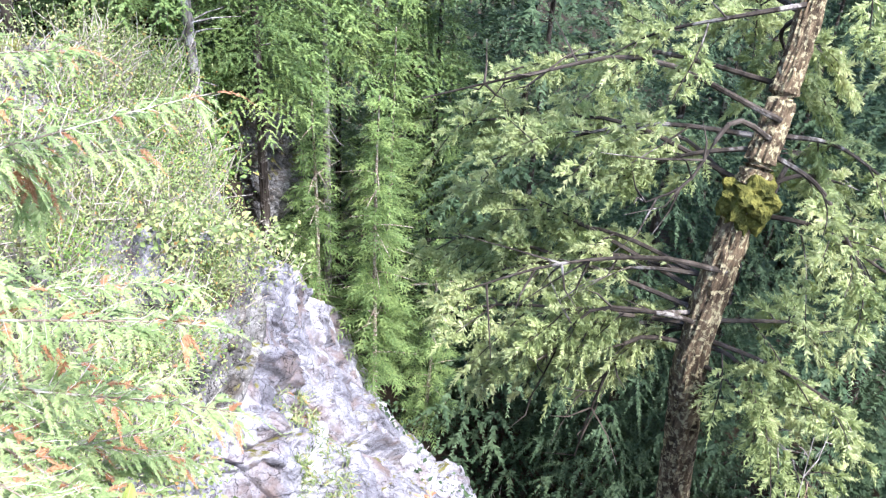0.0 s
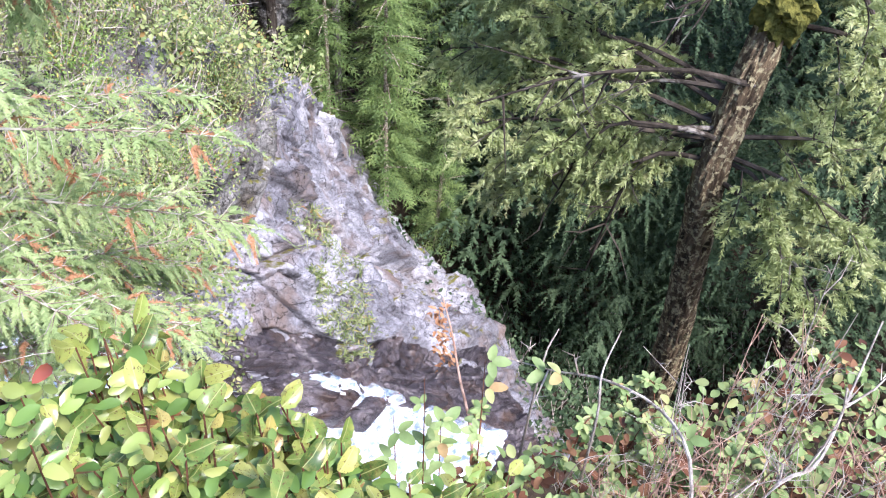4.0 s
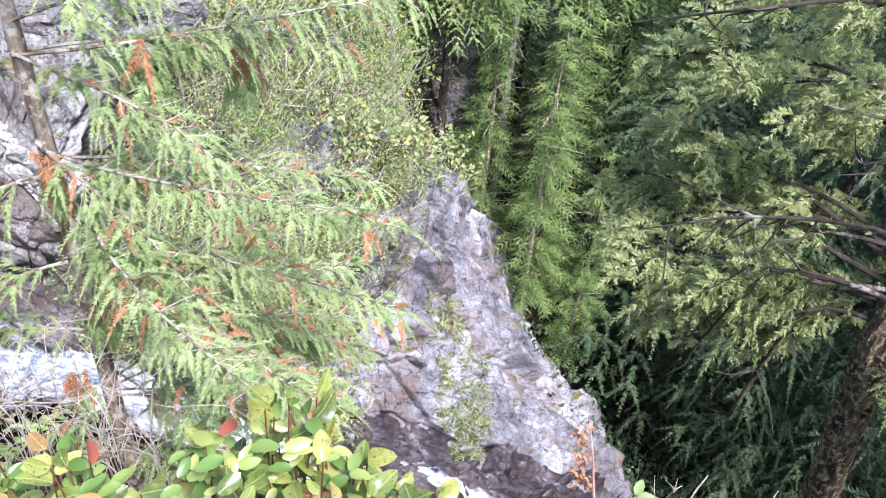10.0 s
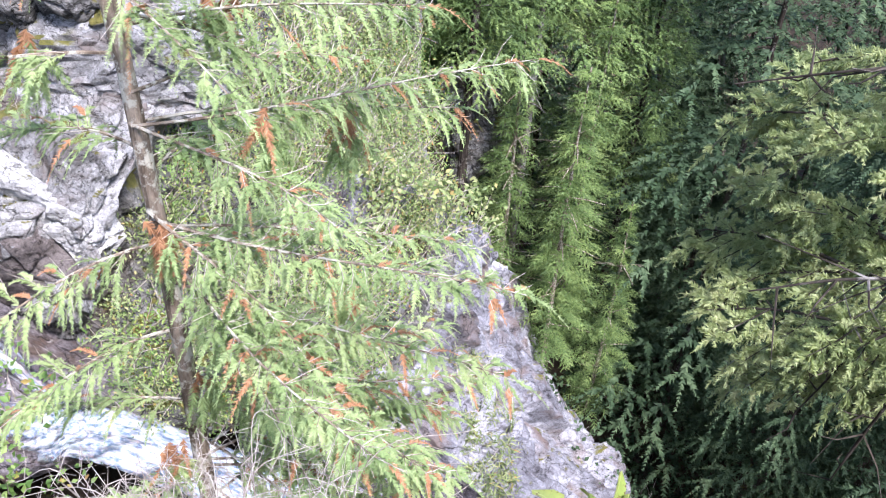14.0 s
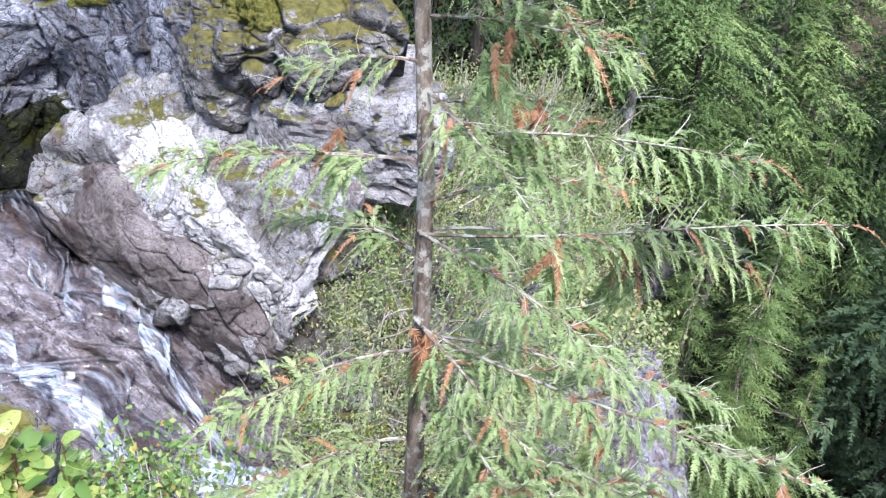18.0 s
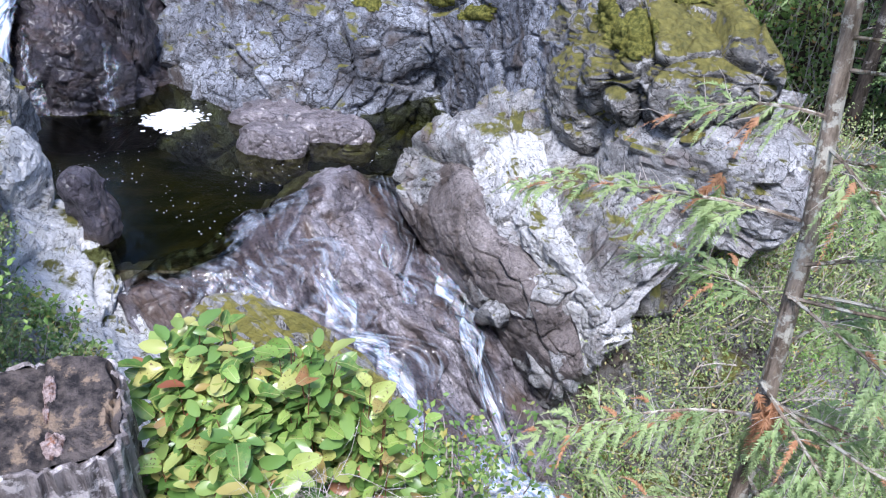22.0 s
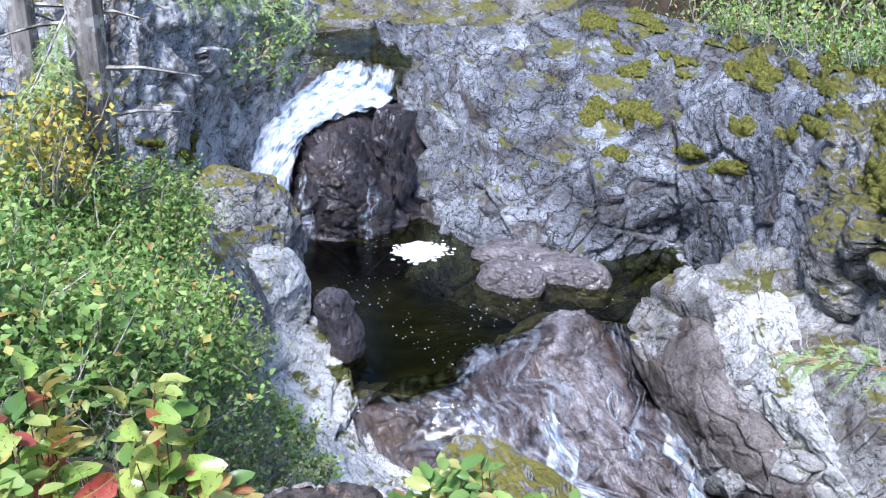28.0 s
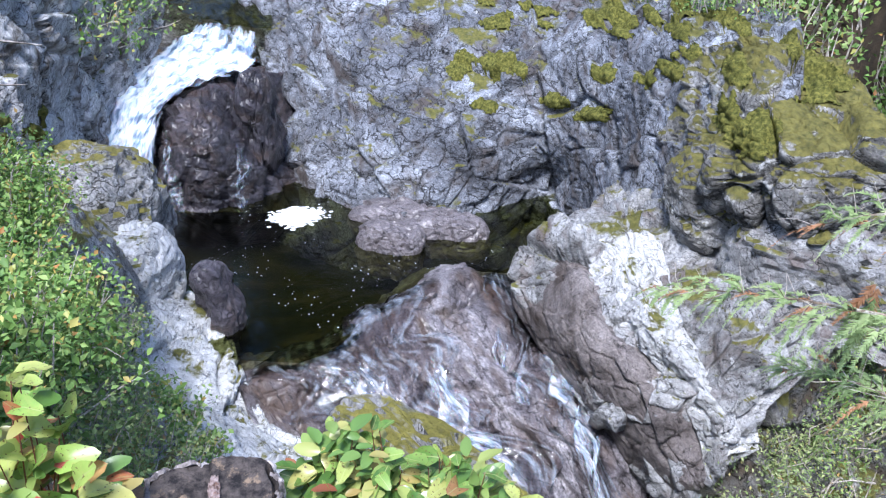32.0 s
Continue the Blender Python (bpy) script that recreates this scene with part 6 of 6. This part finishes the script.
for k in range(1, 19):
    row = []
    for j in range(96):
        x, y = stump_rim(j / 96 * 2 * math.pi, 0.96 * k / 18)
        cut = -0.03 * max(0, 1 - abs(x - 0.125 - 0.01 * math.sin(y * 40)) / 0.006) if abs(y) < 0.1 else 0
        row.append(bm.verts.new((x, y, 0.006 * noise.fractal(Vector((x * 60, y * 9, 0)), 1, 2, 5) + 0.008 * noise.noise(Vector((x * 14, y * 14, 1))) - (0.012 if x < 0.0 else 0) + cut)))
    rows.append(row)
for j in range(96):
    bm.faces.new((rows[0][0], rows[1][j], rows[1][(j + 1) % 96]))
for r0, r1 in zip(rows[1:], rows[2:]):
    for j in range(96):
        bm.faces.new((r0[j], r1[j], r1[(j + 1) % 96], r0[(j + 1) % 96]))
me = bpy.data.meshes.new("sawn_top")
bm.to_mesh(me)
bm.free()
me.materials.append(CUTWOOD)
o = new("sawn_top", me)
o.parent, o.matrix_basis = stump, turn_
o["label"] = "dark weathered sawn face with a crack"
for y, ln, wd in ((0.05, 0.035, 0.012), (-0.01, 0.02, 0.006), (-0.09, 0.03, 0.02)):
    bm = bmesh.new()
    bmesh.ops.create_icosphere(bm, subdivisions=4, radius=1)
    for v in bm.verts:
        h = 1 + 0.5 * noise.fractal(v.co * 2.2 + Vector((y * 50, 0, 0)), 1, 2, 4)
        v.co = Vector((v.co.x * wd * h + 0.004 + 0.01 * math.sin(y * 60), v.co.y * ln * h + y, v.co.z * 0.009 * h))
    me = bpy.data.meshes.new("rotten_strip")
    bm.to_mesh(me)
    bm.free()
    me.materials.append(ROTWOOD)
    o = new("rotten_strip", me)
    o.parent, o.matrix_basis = stump, turn_
    o["label"] = "pale crumbling strip of rotten wood"
boulder("mossy_stone", (-1.9, 1.76, -0.25), (0.42, 0.16, 0.2), STONE, "grey stone capped with yellow-green moss at the edge of the drop", 2, 0.3, 0.06, n=40, tilt=8)

# brambles, dry weeds and bare twigs on the edge
tri_meshes = []
for k in range(3):
    r = np.random.default_rng(70 + k)
    A = np.array([[1.0, 0, 0], [0.25, 0.95, 0.1], [0.25, -0.95, 0.1]])
    V, F = leaves(r, np.array([[0.25, 0, 0], [0.2, 0.03, 0], [0.2, -0.03, 0]]), A, np.array([[0, 0, 1.0]] * 3), np.array([0.8, 0.68, 0.68]), 0.56, 0.14, 0.12)
    o = solid("leaf", V, F, BRAMBLE)
    tri_meshes.append(o.data)
    bpy.data.objects.remove(o)


def cane(name, pts, radius, material, label, rng, leafy=0, twigs=0, category="bramble", size=0.06, group="brambles on the edge"):
    """A bending stem through a few points, with leaves or bare side twigs."""
    P = resample(np.array(pts, float), 18, 0)
    e = thing(name, tuple(P[0]), label, category, group)
    P = P - P[0]
    V, F = [], []
    tube(V, F, P, [radius * (1 - 0.7 * t) for t in np.linspace(0, 1, 18)], 6)
    solid("stem", V, F, material, e)
    for k in range(twigs):
        i = int(rng.integers(4, 17))
        d = unit(rng.normal(0, 1, 3) + np.array([0, 0, 0.9])) * rng.uniform(0.04, 0.13)
        V, F = [], []
        tube(V, F, [P[i], P[i] + d * 0.5 + rng.normal(0, 0.006, 3), P[i] + d], [radius * 0.5, radius * 0.4, radius * 0.15], 4)
        for q in range(3):
            w = P[i] + d * rng.uniform(0.3, 0.9)
            tube(V, F, [w, w + unit(rng.normal(0, 1, 3) + np.array([0, 0, 0.5])) * rng.uniform(0.015, 0.05)], [radius * 0.3, radius * 0.1], 3)
        solid("side_twig", V, F, material, e)
    for k in range(leafy):
        i = int(rng.integers(2, 18))
        a = rng.uniform(0, 6.28)
        leaf_at(e, P[i], (math.cos(a), math.sin(a), rng.uniform(0, 0.5)), (rng.normal(0, 0.3), -0.4, 1), size * rng.uniform(0.6, 1.2), rng, tri_meshes)
    return e


rng = np.random.default_rng(90)
cane("bramble_cane", [(1.29, 0.3, -0.1), (1.3, 0.41, 0.2), (1.32, 0.54, 0.2), (1.29, 0.68, 0.13), (1.24, 0.79, 0.04), (1.17, 0.88, 0.0)], 0.0045, TWIG, "pale arching bramble cane with thorny side shoots", rng, 3, 6)
cane("bare_twig", [(1.2, 0.25, 0.0), (1.3, 0.28, 0.36), (1.39, 0.29, 0.39), (1.49, 0.36, 0.43), (1.56, 0.42, 0.52)], 0.0042, TWIG, "long bleached bare twig", rng, 0, 4, "twig")
cane("bare_twig", [(1.26, 0.62, -0.3), (1.26, 0.64, 0.06), (1.29, 0.7, 0.13), (1.34, 0.74, 0.2)], 0.004, TWIG, "thin bleached bare twig", rng, 0, 0, "twig")
cane("bare_twig", [(1.22, 0.82, -0.4), (1.24, 0.84, 0.0), (1.29, 0.88, 0.06)], 0.004, TWIG, "thin bleached bare twig", rng, 0, 0, "twig")
stalk = cane("dry_stalk", [(1.05, 0.75, -0.6), (1.07, 0.79, -0.21), (1.11, 0.99, -0.18), (1.12, 1.08, -0.12), (1.12, 1.15, -0.07)], 0.005, WEED, "dry reddish weed stalk with a brown seed head", rng, 0, 0, "weed", 0.06, "dry weeds on the edge")
seed_meshes = []
for k in range(2):
    r = np.random.default_rng(80 + k)
    V, F = leaves(r, np.zeros((1, 3)), np.array([[1.0, 0, 0]]), np.array([[0, 0, 1.0]]), 1.0, 0.5, 0.3, 0.2)
    o = solid("seed", V, F, CEDAR_DEAD)
    seed_meshes.append(o.data)
    bpy.data.objects.remove(o)
for k in range(80):
    leaf_at(stalk, Vector((0.06, 0.36, 0.43)) + Vector(rng.normal(0, 0.012, 3)) + Vector((0, 0.05, 0.06)) * rng.uniform(-1, 1), rng.normal(0, 1, 3), (0, 0, 1), 0.017, rng, seed_meshes, "seed")
for k in range(50):
    x, y = rng.uniform(1.2, 1.85), rng.uniform(0.22, 0.66)
    h = rng.uniform(0.0, 0.17) + 0.1 * (x - 1.2) + (0.12 if k % 9 == 0 else 0)
    z = min(land(x, y), -0.05)
    cane("dry_weed", [(x, y, z), (x + rng.normal(0, 0.03), y + 0.02, (z + h) * 0.5), (x + rng.normal(0, 0.06), y + rng.normal(0.04, 0.04), h)], 0.0028, TWIG if k % 3 == 0 else WEED, "dry branching weed gone to seed", rng, 0, 7, "weed", 0.05, "dry weeds on the edge")
for k in range(60):
    x, y = rng.uniform(0.85, 1.7), rng.uniform(0.22, 0.75)
    z = land(x, y)
    t = rng.uniform(-0.26, -0.03)
    a = rng.uniform(0, 6.28)
    cane("bramble", [(x, y, z), (x + 0.06 * math.cos(a), y + 0.06 * math.sin(a), t), (x + 0.17 * math.cos(a), y + 0.12 * math.sin(a), t - 0.03)], 0.0025, STEM, "low bramble with light green three-part leaves", rng, 15, 0, "bramble", 0.031)
for px, py, pz in ((1.05, 0.76, 0.19), (0.92, 0.75, 0.2), (0.93, 0.68, 0.16), (0.84, 0.69, 0.2)):
    cane("bramble", [(px - 0.02, py - 0.1, pz - 0.6), (px, py - 0.02, pz - 0.2), (px, py, pz)], 0.0022, STEM, "upright bramble shoot with fresh leaves", rng, 5, 0, "bramble", 0.05)
for k in range(36):
    x, y = rng.uniform(0.95, 1.7), rng.uniform(0.26, 0.6)
    a, t = rng.uniform(0, 6.28), rng.uniform(-0.14, 0.05)
    cane("dry_twig", [(x, y, land(x, y)), (x + 0.05 * math.cos(a), y + 0.03, t - 0.03), (x + 0.16 * math.cos(a), y + 0.1 * math.sin(a), t)], 0.0018, WEED if k % 2 else TWIG, "thin dry pinkish twig among the brambles", rng, 0, 5, "twig", 0.05, "dry twigs on the edge")
# bare pale twig bushes
for cx, cy, top, n in ((-0.1, 0.92, 0.42, 22), (-0.32, 0.98, 0.36, 16), (0.08, 0.9, 0.33, 14), (-1.2, 1.0, 0.3, 12), (-2.0, 0.5, 0.62, 8)):
    for k in range(n):
        x, y = cx + rng.normal(0, 0.09), cy + rng.normal(0, 0.06)
        cane("dead_twig", [(x, y, min(land(x, y), top - 0.3)), (x + rng.normal(0, 0.05), y + rng.normal(0, 0.03), top * 0.6), (x + rng.normal(0, 0.1), y + rng.normal(0, 0.05), top - 0.04 + rng.normal(0, 0.04))], 0.0017, TWIG, "bleached dead twig, finely branched", rng, 0, 6, "twig", 0.05, "dead twigs on the edge")
# fallen leaves caught in the brambles
for k in range(60):
    x, y = rng.uniform(0.5, 1.5), rng.uniform(0.25, 0.7)
    C = np.array([[0, 0, 0.0]])
    V, F = leaves(rng, C, rng.normal(0, 1, (1, 3)) * (1, 1, 0.3), np.array([[0, 0, 1.0]]) + rng.normal(0, 0.4, (1, 3)), 0.036 * rng.uniform(0.6, 1.3), 0.6, 0.3, 0.4)
    o = tagged(solid("dead_leaf", V, F, DEADLEAF), "curled red-brown fallen leaf caught among brambles", "leaf", "fallen leaves")
    o.location = (x, y, max(land(x, y) + 0.03, rng.uniform(-0.25, 0.02)))
n = 3600
C = np.stack([rng.uniform(0.75, 2.1, n), rng.uniform(0.05, 0.75, n), np.zeros(n)], -1)
C[:, 2] = np.maximum([land(x, y) for x, y in C[:, :2]], -0.25) + rng.uniform(0.01, 0.15, n)
for mat_, sel, lb in ((BRAMBLE, slice(0, 2500), "low green undergrowth covering the edge of the ledge"), (DEADLEAF, slice(2500, n), "brown leaf litter under the brambles")):
    P = C[sel]
    V, F = leaves(rng, P, rng.normal(0, 1, (len(P), 3)) * (1, 1, 0.4), np.array([0, -0.2, 1.0]) + rng.normal(0, 0.4, (len(P), 3)), 0.028 * rng.uniform(0.6, 1.4, len(P)), 0.6)
    tagged(solid("undergrowth" if mat_ is BRAMBLE else "leaf_litter", V, F, mat_), lb, "undergrowth", kind="stuff")
